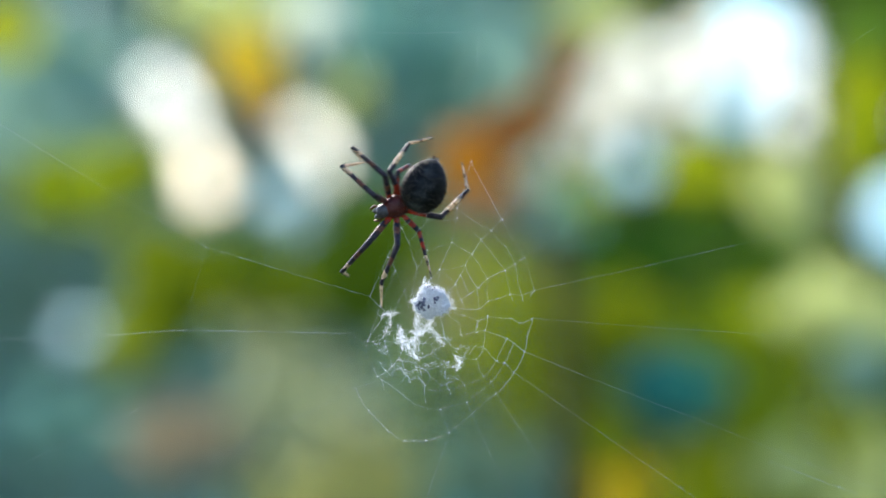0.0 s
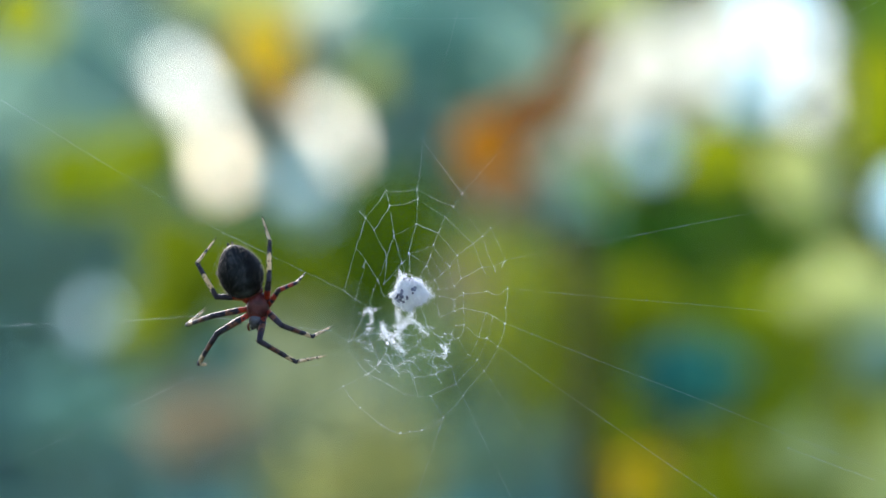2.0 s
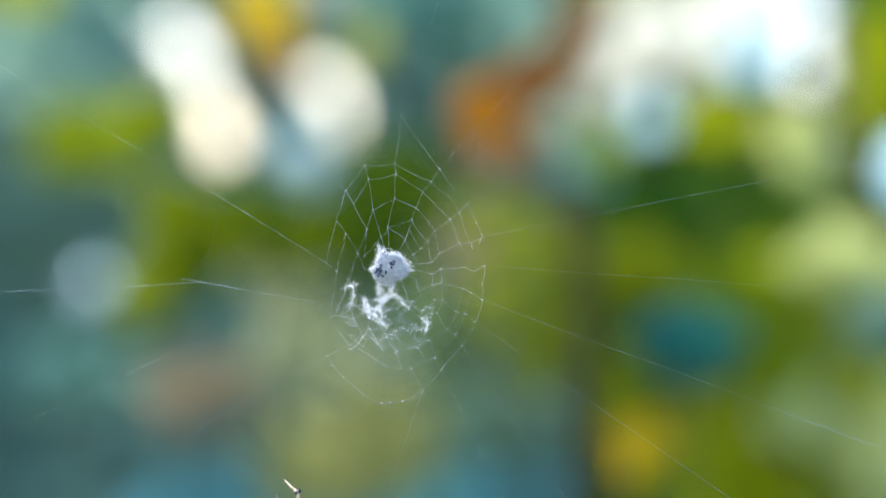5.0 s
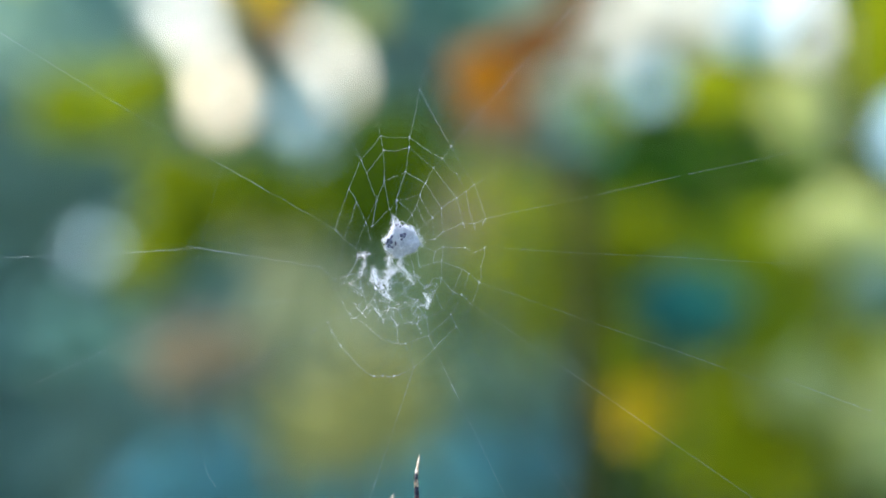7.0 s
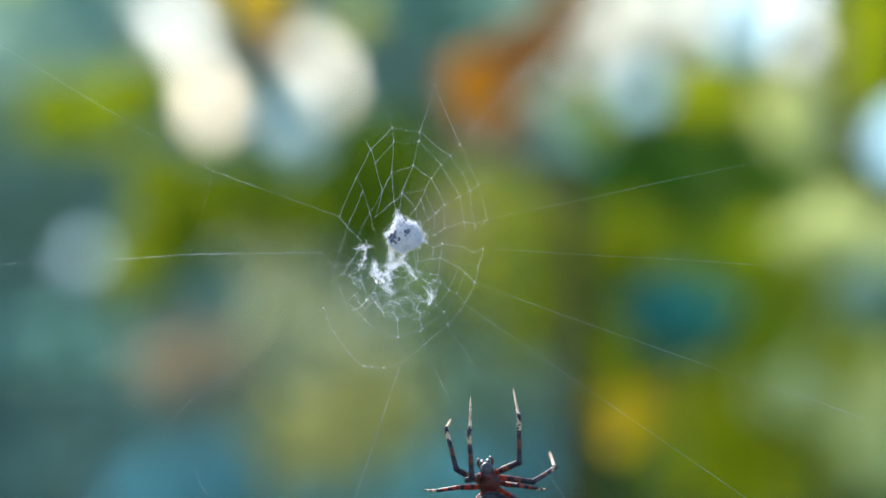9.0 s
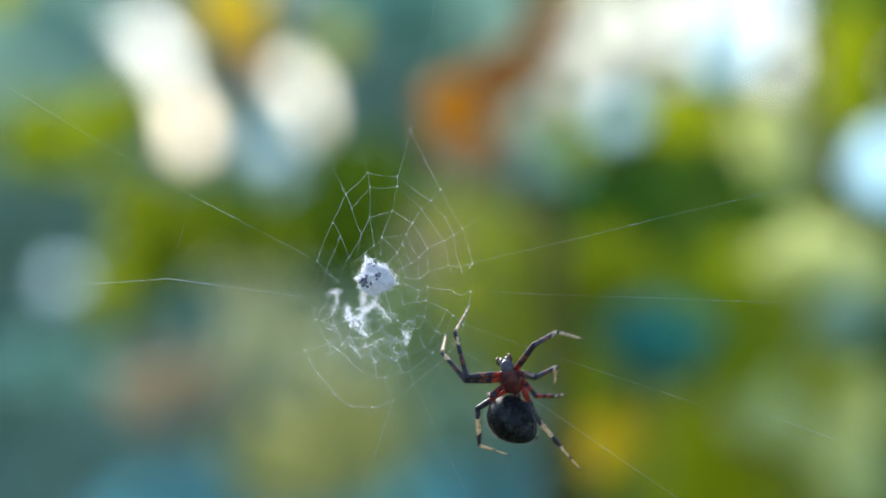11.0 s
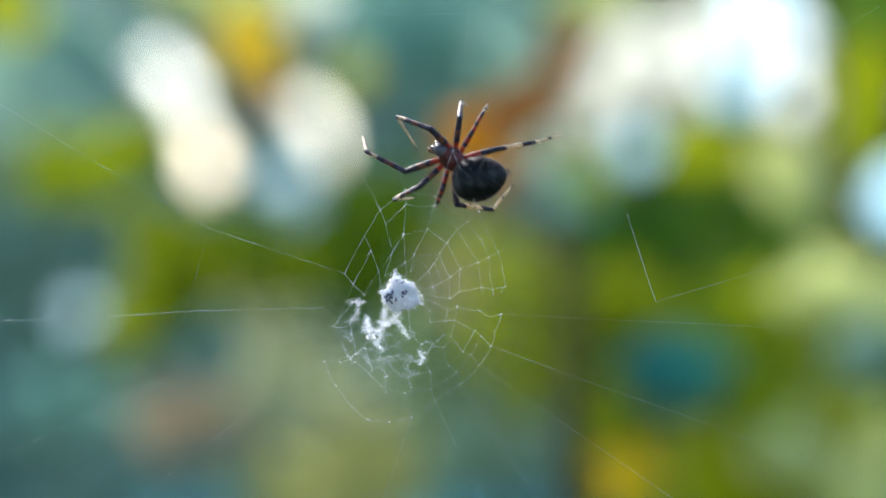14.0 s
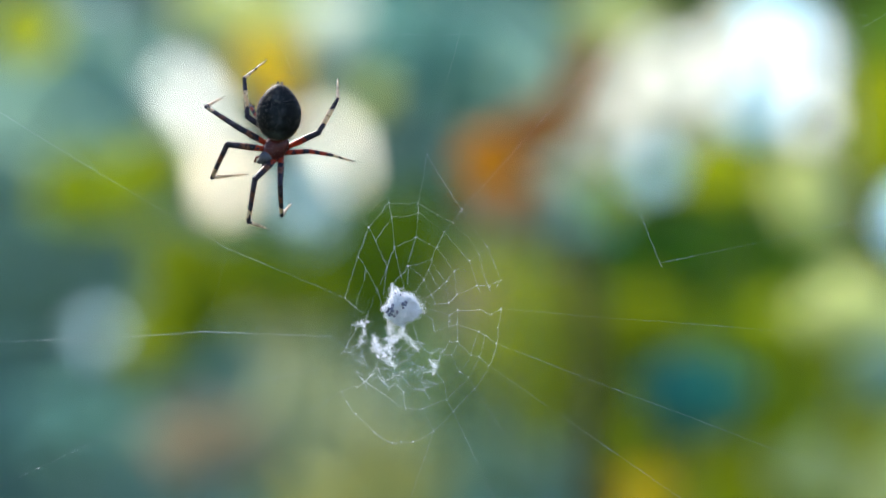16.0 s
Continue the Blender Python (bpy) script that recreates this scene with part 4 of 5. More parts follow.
# abdomen: its own origin at its middle, +Y towards the head
def egg(d, p):
    w = 1 + 0.10 * d.y - 0.16 * max(0, -d.y) ** 2
    return Vector((p.x * w, p.y - 0.25 * d.z * max(0, -d.y), p.z * w * (1 if d.z > 0 else 0.8)))


bm = bmesh.new()
ball(bm, (0, 0, 0), (3.2, 4.0, 2.8), 5, egg)
for q in bm.verts:
    q.co *= 1 + 0.012 * noise.noise(q.co * 900)
abdomen = part("abdomen", bm, ABDOMEN, spider, "velvety black abdomen with a scalloped paler band")
bm = bmesh.new()
hairs(bm, 1500, lambda d: (egg(d, Vector((d.x * 3.2, d.y * 4.0, d.z * 2.8))), d), 0.40, 0.010, (0, -0.35, 0))
part("abdomen_hair", bm, HAIR, abdomen)
bm = bmesh.new()
for x, y in ((0.3, -4.0), (-0.3, -4.0), (0.22, -3.75), (-0.22, -3.75)):
    ball(bm, (x, y, -0.9), (0.2, 0.42, 0.2), 2)
part("spinneret", bm, LEG_DARK, abdomen)


def chest(d, p):
    narrow = 1 - 0.42 * max(0, d.y) ** 1.2
    return Vector((p.x * narrow, p.y, p.z * (1 - 0.1 * d.y) - 0.12 * (1 - abs(d.x)) * (d.y < 0.2) * max(0, d.z)))


bm = bmesh.new()
ball(bm, (0, 0.25, 0), (1.62, 2.4, 1.15), 4, chest)
part("carapace", bm, CARAPACE, spider, "reddish brown carapace")
bm = bmesh.new()
ball(bm, (0, 2.0, 0.20), (1.02, 1.15, 0.9), 4)
head = part("head", bm, HEAD, spider, "grey hairy head")
bm = bmesh.new()
for x, y, z, r in ((0.26, 2.92, 0.6, 0.15), (-0.26, 2.92, 0.6, 0.15), (0.28, 2.5, 0.99, 0.15), (-0.28, 2.5, 0.99, 0.15), (0.86, 2.6, 0.45, 0.11), (-0.86, 2.6, 0.45, 0.11), (0.92, 2.3, 0.55, 0.11), (-0.92, 2.3, 0.55, 0.11)):
    ball(bm, (x * 0.96, y - 0.04, z - 0.04), (0.72 * r, 0.72 * r, 0.72 * r), 2)
part("eyes", bm, EYE_GLOSS, head)
bm = bmesh.new()
hairs(bm, 260, lambda d: (Vector((d.x * 1.6, d.y * 2.6 + 0.4, abs(d.z) * 1.12)), d), 0.3, 0.006, (0, 0.3, 0.2))
part("carapace_hair", bm, HAIR, spider)
bm = bmesh.new()
ball(bm, (0, -2.3, 0.05), (0.5, 0.7, 0.45), 3)
part("pedicel", bm, CARAPACE, spider)
for sx in (-1, 1):
    bm = bmesh.new()
    ball(bm, (sx * 0.42, 2.95, -0.45), (0.40, 0.55, 0.85), 3)
    part("chelicera", bm, HEAD, spider)
    bm = bmesh.new()
    tube(bm, [Vector(p) * MM for p in ((sx * 0.8, 2.3, -0.5), (sx * 1.1, 3.0, -0.2), (sx * 0.95, 3.5, -0.5), (sx * 0.75, 3.7, -1.0))], [0.17 * MM, 0.2 * MM, 0.18 * MM, 0.08 * MM], 8)
    part("pedipalp", bm, (LEG_BROWN,), spider)

LEG_MATS = (LEG_DARK, LEG_RED, LEG_CREAM, LEG_TAN, HAIR, LEG_BROWN)
# leg: hip in mm, lengths of its three members, then each member's bands from its base: (share, 0 black 1 red 2 cream 3 tan 5 brown)
FRONT = (((0.26, 1), (0.16, 0), (0.22, 5), (0.36, 0)), ((0.30, 0), (0.20, 5), (0.22, 0), (0.14, 3), (0.14, 0)), ((0.08, 0), (0.50, 3), (0.34, 2), (0.08, 0)))
HIND = (((0.55, 1), (0.45, 0)), ((0.24, 0), (0.42, 2), (0.34, 0)), ((0.42, 2), (0.10, 0), (0.36, 2), (0.12, 0)))
SHORT = (((0.30, 1), (0.15, 0), (0.30, 1), (0.25, 0)), ((0.25, 1), (0.2, 0), (0.3, 1), (0.25, 0)), ((0.2, 2), (0.2, 0), (0.35, 2), (0.25, 0)))
LEGS = {
    "1": ((1.05, 1.25, -0.35), (5.4, 6.6, 5.6), FRONT, 1.0), "2": ((1.45, 0.55, -0.4), (5.1, 6.2, 5.3), FRONT, 0.97),
    "3": ((1.45, -0.35, -0.4), (3.4, 3.5, 3.6), SHORT, 0.82), "4": ((1.1, -1.15, -0.35), (5.0, 5.6, 4.8), HIND, 0.95),
}


def member(name, length, radii, bands, parent, k):
    """One leg member along +Y with its colour bands, rounded joints and bristles."""
    bm = bmesh.new()
    steps = 30
    cuts, s = [], 0
    for share, colour in bands:
        s += share
        cuts.append((s, colour))

    def girth(f):
        x = f * (len(radii) - 1)
        i = min(int(x), len(radii) - 2)
        return k * (radii[i] + (radii[i + 1] - radii[i]) * (x - i))
    line = [Vector((0, length * i / steps, 0.05 * length * math.sin(math.pi * i / steps) * 0.5)) * MM for i in range(steps + 1)]
    rings = tube(bm, line, [girth(i / steps) * MM * srng.uniform(0.95, 1.05) for i in range(steps + 1)], 9)
    bm.faces.ensure_lookup_table()
    for i in range(steps):
        for j in range(9):
            f = (i + 0.5) / steps + srng.gauss(0, 0.035) + 0.03 * math.sin(j * 1.4 + i)
            colour = next((c for e, c in cuts if f <= e + 1e-6), cuts[-1][1])
            if colour in (2, 3, 5) and srng.random() < 0.10:
                colour = 0
            bm.faces[i * 9 + j].material_index = colour
    ball(bm, (0, 0, 0), (girth(0) * 1.02,) * 3, 2, mat=bands[0][1])
    ball(bm, (0, length, 0), (girth(1) * 1.05,) * 3, 2, mat=bands[-1][1])
    for _ in range(int(26 * length)):
        f, a = srng.random(), srng.uniform(0, 2 * math.pi)
        r = girth(f)
        p = Vector((math.cos(a) * r, f * length, math.sin(a) * r))
        w = Vector((math.cos(a), 0.9, math.sin(a))).normalized() * srng.uniform(0.22, 0.5)
        tube(bm, [p * MM, (p + w) * MM], [0.009 * MM, 0.003 * MM], 3, 4 if srng.random() < 0.25 else 0, caps=False)
    return part(name, bm, LEG_MATS, parent)


LEG_SET = {}
for side, sx in (("L", -1), ("R", 1)):
    for num, (hip, lens, bands, k) in LEGS.items():
        bm = bmesh.new()
        ball(bm, (0, 0, 0), (0.52 * k, 0.52 * k, 0.48 * k), 3)
        leg = part("leg", bm, LEG_RED, spider)
        leg.location = Vector((sx * hip[0], hip[1], hip[2])) * MM
        LEG_SET[side + num] = (leg, (member("femur", lens[0], (0.36, 0.50, 0.48, 0.41), bands[0], leg, k),
                                   member("tibia", lens[1], (0.41, 0.385, 0.35, 0.345, 0.28), bands[1], leg, k),
                                   member("tarsus", lens[2], (0.28, 0.23, 0.18, 0.13, 0.05), bands[2], leg, k)), lens)

# ---- movement ----
# seconds, the prey's place across and up in mm from the eye's axis, then the web's yaw, pitch and roll in degrees
SWAY = (
    (0, -0.02, -7.65, -0.1, 11.7, -10.5),
    (0.5, -1.92, -6.76, 1.5, 7.3, -6.6),
    (1, -2.51, -5.43, 0.4, 7.9, -4.1),
    (1.5, -5.81, -6.02, 1.6, 0.6, -1.7),
    (2, -6.06, -7.50, -3.7, 2.3, -1.8),
    (2.5, -7.00, -6.86, -3.9, 3.3, -0.5),
    (3, -8.80, -7.08, 0.0, 0.0, 0.0),
    (3.5, -8.80, -7.73, -13.8, 3.5, -0.6),
    (3.7, -8.21, -8.57, -14.2, 5.1, 0.0),
    (4.7, -8.90, -8.57, -13.5, 8.0, -1.2),
    (5.8, -9.66, -8.56, -12.8, 11.1, -2.6),
    (6, -11.08, -6.64, -14.9, 7.4, -4.1),
    (6.5, -8.03, -7.99, -21.3, 6.4, -4.6),
    (7, -8.12, -9.57, -22.3, 6.3, -6.6),
    (7.5, -7.00, -10.00, -21.3, 5.4, -5.7),
    (8, -7.87, -9.51, -26.6, 6.1, -9.7),
    (8.5, -7.49, -8.02, -25.8, 6.5, -10.6),
    (8.7, -7.03, -7.38, -26.3, 6.2, -11.8),
    (9.7, -6.18, -8.84, -21.4, 10.4, -11.1),
    (10.8, -5.24, -10.44, -16.0, 15.1, -10.4),
    (11, -6.19, -10.36, -16.5, 13.8, -9.5),
    (11.5, -4.25, -10.94, -10.6, 15.4, -11.1),
    (12, -3.82, -8.67, -9.3, 14.2, -15.3),
    (12.5, -4.70, -6.81, -12.6, 9.7, -16.9),
    (13, -5.68, -6.16, -11.1, 13.3, -15.1),
    (13.5, -3.37, -6.15, -10.5, 11.4, -17.6),
    (14, -4.47, -8.06, -8.6, 14.9, -14.8),
    (14.5, -5.07, -5.42, -7.8, 12.4, -13.1),
    (15, -6.79, -5.10, -12.9, 13.3, -7.2),
    (15.5, -6.36, -7.90, -14.2, 3.4, -5.9),
    (16, -7.10, -6.99, -17.3, 7.1, -4.3),
)
# the same for the wrapped prey, which the spider tugs to and fro in the web
TUG = (
    (0, -0.57, -6.80, -1.0, 6.3, -9.4),
    (0.5, -2.12, -6.85, 2.2, 7.5, -7.4),
    (1, -2.74, -5.51, 0.5, 7.6, -4.6),
    (1.5, -6.03, -6.10, 1.7, 0.4, -2.0),
    (2, -6.11, -7.61, -4.0, 2.7, -1.9),
    (2.5, -6.91, -6.90, -4.6, 3.5, -0.2),
    (3, -8.79, -7.08, 0.0, 0.0, -0.2),
    (3.5, -9.02, -7.99, -17.5, -0.6, 1.8),
    (3.7, -8.32, -8.84, -18.6, 1.1, 2.2),
    (4.7, -8.89, -8.76, -13.5, 3.0, 0.3),
    (5.8, -9.52, -8.68, -7.8, 5.0, -1.8),
    (6, -10.78, -6.81, -11.4, 1.1, -3.6),
    (6.5, -7.19, -8.08, -21.4, -2.4, -4.8),
    (7, -7.13, -9.76, -23.4, -3.4, -7.7),
    (7.5, -6.07, -10.17, -22.4, -3.5, -6.5),
    (8, -6.16, -10.06, -21.5, 1.1, -12.3),
    (8.5, -5.75, -8.57, -19.7, 2.1, -12.6),
    (8.7, -5.42, -7.94, -17.7, 1.8, -10.9),
    (9.7, -5.47, -9.31, -14.7, 5.5, -7.8),
    (10.8, -5.53, -10.81, -11.5, 9.7, -4.4),
    (11, -6.64, -10.81, -11.7, 7.5, -4.9),
    (11.5, -5.24, -11.54, -6.5, 10.7, -6.6),
    (12, -4.78, -9.19, -5.3, 11.1, -11.1),
    (12.5, -5.44, -7.60, -9.8, 5.5, -14.5),
    (13, -6.56, -6.60, -8.3, 8.7, -13.4),
    (13.5, -4.61, -6.67, -8.6, 6.1, -15.2),
    (14, -5.46, -8.47, -5.5, 10.0, -14.6),
    (14.5, -6.00, -5.67, -5.4, 7.8, -11.7),
    (15, -7.88, -5.56, -8.9, 8.4, -4.6),
    (15.5, -7.59, -8.44, -11.5, 0.3, -3.1),
    (16, -7.92, -7.41, -13.3, 3.6, -3.8),
)


# The spider's walk round the hub. In the web's upright plane, in mm: x across, y up, z towards the eye.
UPRIGHT = Matrix.Rotation(radians(90), 4, "X")
BODY, BELLY = [], []
STEPS = {key: ([], [], []) for key in LEG_SET}


def aim(at, way):
    """A leg member's pose at a joint, along a direction."""
    return Matrix.Translation(at * MM) @ way.to_track_quat("Y", "Z").to_matrix().to_4x4()


def stride(t, at, heading, belly, bearing, *legs):
    """One moment of the walk: the carapace's place, its heading, the abdomen's place from there and its bearing,
    then knee, ankle and tip of each leg from the carapace, all as seen across the web."""
    flat = math.hypot(*belly)
    turn = Matrix.Rotation(radians(heading - 90), 4, "Z")
    BODY.append((t, Matrix.Translation(Vector(EYE) + Vector((at[0] * MM, 0.3 - 0.0015, at[1] * MM))) @ UPRIGHT @ turn))
    back = turn.inverted()
    out = 0.6 + math.sqrt(max(0.0, 5.6 ** 2 - flat ** 2)) * 0.6
    spin = Matrix.Rotation(radians(bearing + 90), 4, "Z")
    BELLY.append((t, back @ Matrix.Translation(Vector((belly[0], belly[1], out)) * MM) @ spin @ Matrix.Rotation(radians(-8), 4, "X")))
    for key, p in zip(("L1", "L2", "L3", "L4", "R1", "R2", "R3", "R4"), legs):
        leg, members, lens = LEG_SET[key]
        hip = leg.location / MM
        joint = Vector((0, 0, 0))
        for k in range(3):
            goal = back.to_3x3() @ Vector((p[2 * k], p[2 * k + 1], 0)) - hip - joint
            reach = min(goal.xy.length, lens[k] * 0.995)
            rise = math.sqrt(lens[k] ** 2 - reach ** 2) * (0.8 if k == 0 else -0.9 if k == 2 else -0.5)
            way = Vector((goal.x, goal.y, 0)).normalized() * reach + Vector((0, 0, rise))
            way.normalize()
            STEPS[key][k].append((t, aim(joint, way)))
            joint = joint + way * lens[k]


stride(0.0, (-5.53, 6.91), -159, (4.07, 2.85), 68,
       (-3.8, -5.1, -6.9, -8.4, -7.2, -10.0), (0.2, -5.3, -1.8, -10.2, -2.2, -14.6), (3.3, -3.7, 4.2, -7.3, 5.0, -10.2), (7.6, -1.9, 10.1, 2.2, 9.4, 6.3),
       (-2.8, 1.2, -7.1, 5.0, -4.6, 6.3), (-1.5, 3.8, -5.8, 7.9, -5.0, 6.5), (0.2, 4.9, 1.1, 5.5, 2.0, 5.7), (-0.8, 4.5, 1.1, 7.9, 5.0, 9.9))
stride(0.5, (-13.58, 6.18), -112, (0.98, 4.47), 75,
       (-1.9, -5.3, -2.9, -8.9, -0.7, -10.3), (1.5, -6.1, 2.0, -11.0, 4.0, -14.1), (5.4, -2.0, 7.9, -3.8, 9.8, -5.9), (4.9, 1.8, 6.7, 6.3, 6.3, 9.5),
       (-6.3, -0.6, -8.9, 1.1, -6.8, 3.3), (-5.1, 2.3, -6.8, 2.4, -5.5, 4.0), (-2.7, 3.7, -3.1, 4.5, -2.9, 4.6), (-4.9, 3.3, -4.3, 8.5, -0.4, 10.7))
stride(1.0, (-19.76, 3.25), -99, (-1.71, 4.72), 95,
       (-1.4, -5.3, 1.5, -11.1, 7.0, -13.6), (2.3, -4.6, 5.5, -8.7, 9.6, -10.9), (4.7, -0.4, 7.2, -1.4, 9.8, -2.0), (1.6, 2.5, 2.1, 7.6, 2.3, 10.0),
       (-6.7, -2.2, -8.7, -3.0, -7.1, -0.7), (-7.1, 0.7, -8.5, 0.6, -7.5, 0.4), (-4.4, 0.7, -5.0, 1.1, -5.2, 1.2), (-6.7, 1.5, -7.1, 6.3, -3.0, 10.0))
stride(1.5, (-27.41, -6.26), -101, (-2.20, 5.12), 100,
       (-0.6, -3.8, 3.9, -7.5, 9.6, -5.9), (1.9, -1.8, 5.9, -5.0, 10.0, -5.4), (2.3, 1.7, 4.7, 2.0, 6.3, 2.1), (1.3, 3.5, 0.9, 8.8, 0.1, 11.9),
       (-6.3, -2.6, -7.6, -6.7, -5.0, -6.3), (-6.7, -0.2, -7.9, -0.0, -8.3, 2.3), (-5.4, 3.1, -5.6, 3.9, -5.8, 4.6), (-7.2, 1.5, -9.1, 5.5, -7.7, 8.6))
stride(2.0, (-27.82, -9.52), -97, (-2.52, 5.04), 110,
       (0.6, -4.3, 4.4, -7.2, 9.6, -7.2), (3.4, -2.3, 6.3, -3.7, 10.2, -3.1), (3.0, 2.2, 4.6, 3.0, 6.4, 4.6), (1.8, 3.4, 2.0, 9.9, 0.7, 12.8),
       (-5.9, -3.9, -8.1, -7.2, -8.4, -8.8), (-7.2, -1.5, -9.2, -2.3, -8.6, -0.8), (-5.1, 3.4, -5.5, 4.2, -5.7, 4.6), (-7.2, 1.4, -8.8, 6.3, -6.2, 9.8))
stride(2.5, (-29.69, -16.02), -24, (-3.66, 3.25), 125,
       (2.0, -4.1, 5.3, -5.0, 10.6, -4.7), (4.1, -1.2, 6.9, -1.8, 10.8, -1.4), (1.6, 3.3, 4.1, 4.7, 7.1, 6.0), (0.0, 3.3, -1.6, 9.4, -2.6, 12.0),
       (-3.7, -3.7, -3.7, -8.1, -1.6, -8.3), (-5.3, -4.1, -5.5, -6.9, -4.1, -7.7), (-2.4, -1.6, -2.8, -2.4, -3.1, -2.8), (-6.1, -2.0, -9.5, 1.2, -8.7, 5.7))
stride(3.0, (-31.31, -25.95), -36, (-3.58, 3.25), 122,
       (3.2, -1.5, 6.0, -3.1, 8.5, -3.5), (5.2, 2.2, 7.6, 4.2, 10.2, 7.9), (2.4, 3.4, 3.6, 4.2, 4.6, 5.4), (-0.5, 5.0, -2.9, 9.5, -4.6, 11.7),
       (0.3, -3.1, 0.7, -3.9, 2.4, -4.3), (-3.3, -3.5, -3.7, -5.5, -3.9, -6.3), (-5.0, -3.5, -6.2, -5.5, -7.0, -6.3), (-5.8, -1.9, -9.4, 0.6, -10.0, 3.0))
stride(3.5, (-30.74, -34.89), -23, (-3.58, 3.09), 112,
       (3.6, -1.0, 6.8, -1.1, 10.1, -0.2), (4.0, 2.4, 6.8, 4.9, 9.1, 8.9), (1.5, 4.1, 2.4, 6.9, 2.9, 9.8), (-0.5, 4.5, -3.7, 8.1, -6.2, 9.6),
       (0.3, -2.8, 1.1, -2.0, -0.5, -6.1), (-1.7, -2.8, -2.5, -4.5, -2.8, -6.1), (-2.5, -2.0, -3.3, -3.3, -3.7, -4.9), (-8.2, 1.6, -10.5, 6.5, -10.2, 11.4))
stride(4.7, (-25.05, -48.47), 0, (-4.88, 0.81), 172,
       (4.0, 2.0, 6.6, 2.6, 8.5, 2.2), (2.0, 4.2, 2.6, 7.0, 1.0, 9.5), (-0.6, 3.6, -1.6, 6.0, -2.5, 8.0), (-3.4, 4.0, -8.0, 6.4, -12.0, 6.4),
       (4.0, -2.0, 6.6, -2.6, 8.5, -2.2), (2.0, -4.2, 2.6, -7.0, 1.0, -9.5), (-0.6, -3.6, -1.6, -6.0, -2.5, -8.0), (-3.4, -4.0, -8.0, -6.4, -12.0, -6.4))
stride(6.0, (-15.86, -54.25), -27, (-4.07, -1.63), 200,
       (4.5, 0.0, 7.1, -0.6, 8.6, -1.8), (-1.9, 6.1, -2.1, 13.2, -2.2, 17.3), (1.1, 3.5, 1.3, 6.1, 1.3, 8.3), (-1.3, 5.1, -4.3, 9.3, -7.9, 11.1),
       (2.7, -3.6, 4.7, -5.3, 6.6, -5.8), (-0.1, -4.7, -0.8, -7.4, -3.4, -8.9), (-2.1, -3.0, -4.1, -4.7, -5.8, -6.0), (-4.8, -2.1, -10.0, -2.1, -13.6, -0.4))
stride(6.5, (-10.09, -56.53), 50, (-2.03, -4.47), 225,
       (2.8, 4.5, 3.3, 8.1, 4.2, 11.7), (-1.2, 4.1, -1.0, 8.5, 0.2, 12.0), (-3.1, 1.9, -5.6, 2.7, -7.7, 3.3), (-5.2, -0.0, -10.1, -2.0, -12.6, -5.0),
       (4.1, 1.8, 6.3, 3.3, 7.2, 5.1), (4.5, -1.2, 7.0, -2.6, 7.9, -5.4), (2.4, -2.8, 3.5, -5.1, 4.5, -7.1), (0.8, -5.2, -0.3, -10.2, -2.9, -13.3))
stride(7.0, (-5.12, -53.68), 90, (0.00, -5.29), 265,
       (0.2, 4.1, 0.2, 8.4, 0.5, 12.2), (-3.7, 2.8, -4.1, 4.1, -3.3, 6.1), (-3.6, -0.6, -6.0, -1.6, -8.0, -2.5), (-4.0, -3.4, -6.4, -8.0, -6.4, -12.0),
       (4.1, 2.8, 4.9, 4.1, 5.7, 5.4), (4.2, 2.0, 7.0, 2.6, 9.5, 1.0), (3.6, -0.6, 6.0, -1.6, 8.0, -2.5), (4.0, -3.4, 6.4, -8.0, 6.4, -12.0))
stride(7.5, (-3.66, -53.19), 90, (0.00, -5.29), 268,
       (-3.8, 3.7, -3.4, 9.6, -2.5, 12.8), (-6.5, 3.7, -6.1, 9.1, -4.7, 13.0), (-3.6, -0.6, -6.0, -1.6, -8.0, -2.5), (-4.0, -3.4, -6.4, -8.0, -6.4, -12.0),
       (2.4, 4.1, 4.6, 7.1, 6.3, 9.8), (4.2, 2.0, 7.0, 2.6, 9.5, 1.0), (3.6, -0.6, 6.0, -1.6, 8.0, -2.5), (4.0, -3.4, 6.4, -8.0, 6.4, -12.0))
stride(8.0, (0.00, -52.22), 85, (0.00, -5.29), 268,
       (-4.3, 4.1, -4.2, 9.8, -2.2, 13.3), (-7.6, 2.8, -7.4, 7.5, -6.1, 9.9), (-3.6, -0.3, -6.1, -1.1, -8.2, -1.9), (-4.3, -3.1, -7.0, -7.5, -7.3, -11.5),
       (4.1, 4.5, 6.9, 7.2, 9.4, 9.4), (4.3, 1.7, 7.2, 2.0, 9.5, 0.2), (3.5, -0.9, 5.9, -2.1, 7.8, -3.1), (3.7, -3.7, 5.7, -8.5, 5.4, -12.5))
stride(8.5, (1.63, -46.36), 90, (0.00, -5.29), 268,
       (-3.0, 5.7, -1.2, 12.6, 1.2, 15.3), (-6.3, 1.6, -5.9, 6.9, -3.3, 8.8), (-5.3, -0.0, -6.1, -1.2, -6.1, -2.0), (-4.0, -3.4, -6.4, -8.0, -6.4, -12.0),
       (2.0, 2.4, 2.8, 4.5, 3.3, 5.0), (4.9, -1.6, 6.5, -0.8, 7.7, -0.4), (3.6, -0.6, 6.0, -1.6, 8.0, -2.5), (4.0, -3.4, 6.4, -8.0, 6.4, -12.0))
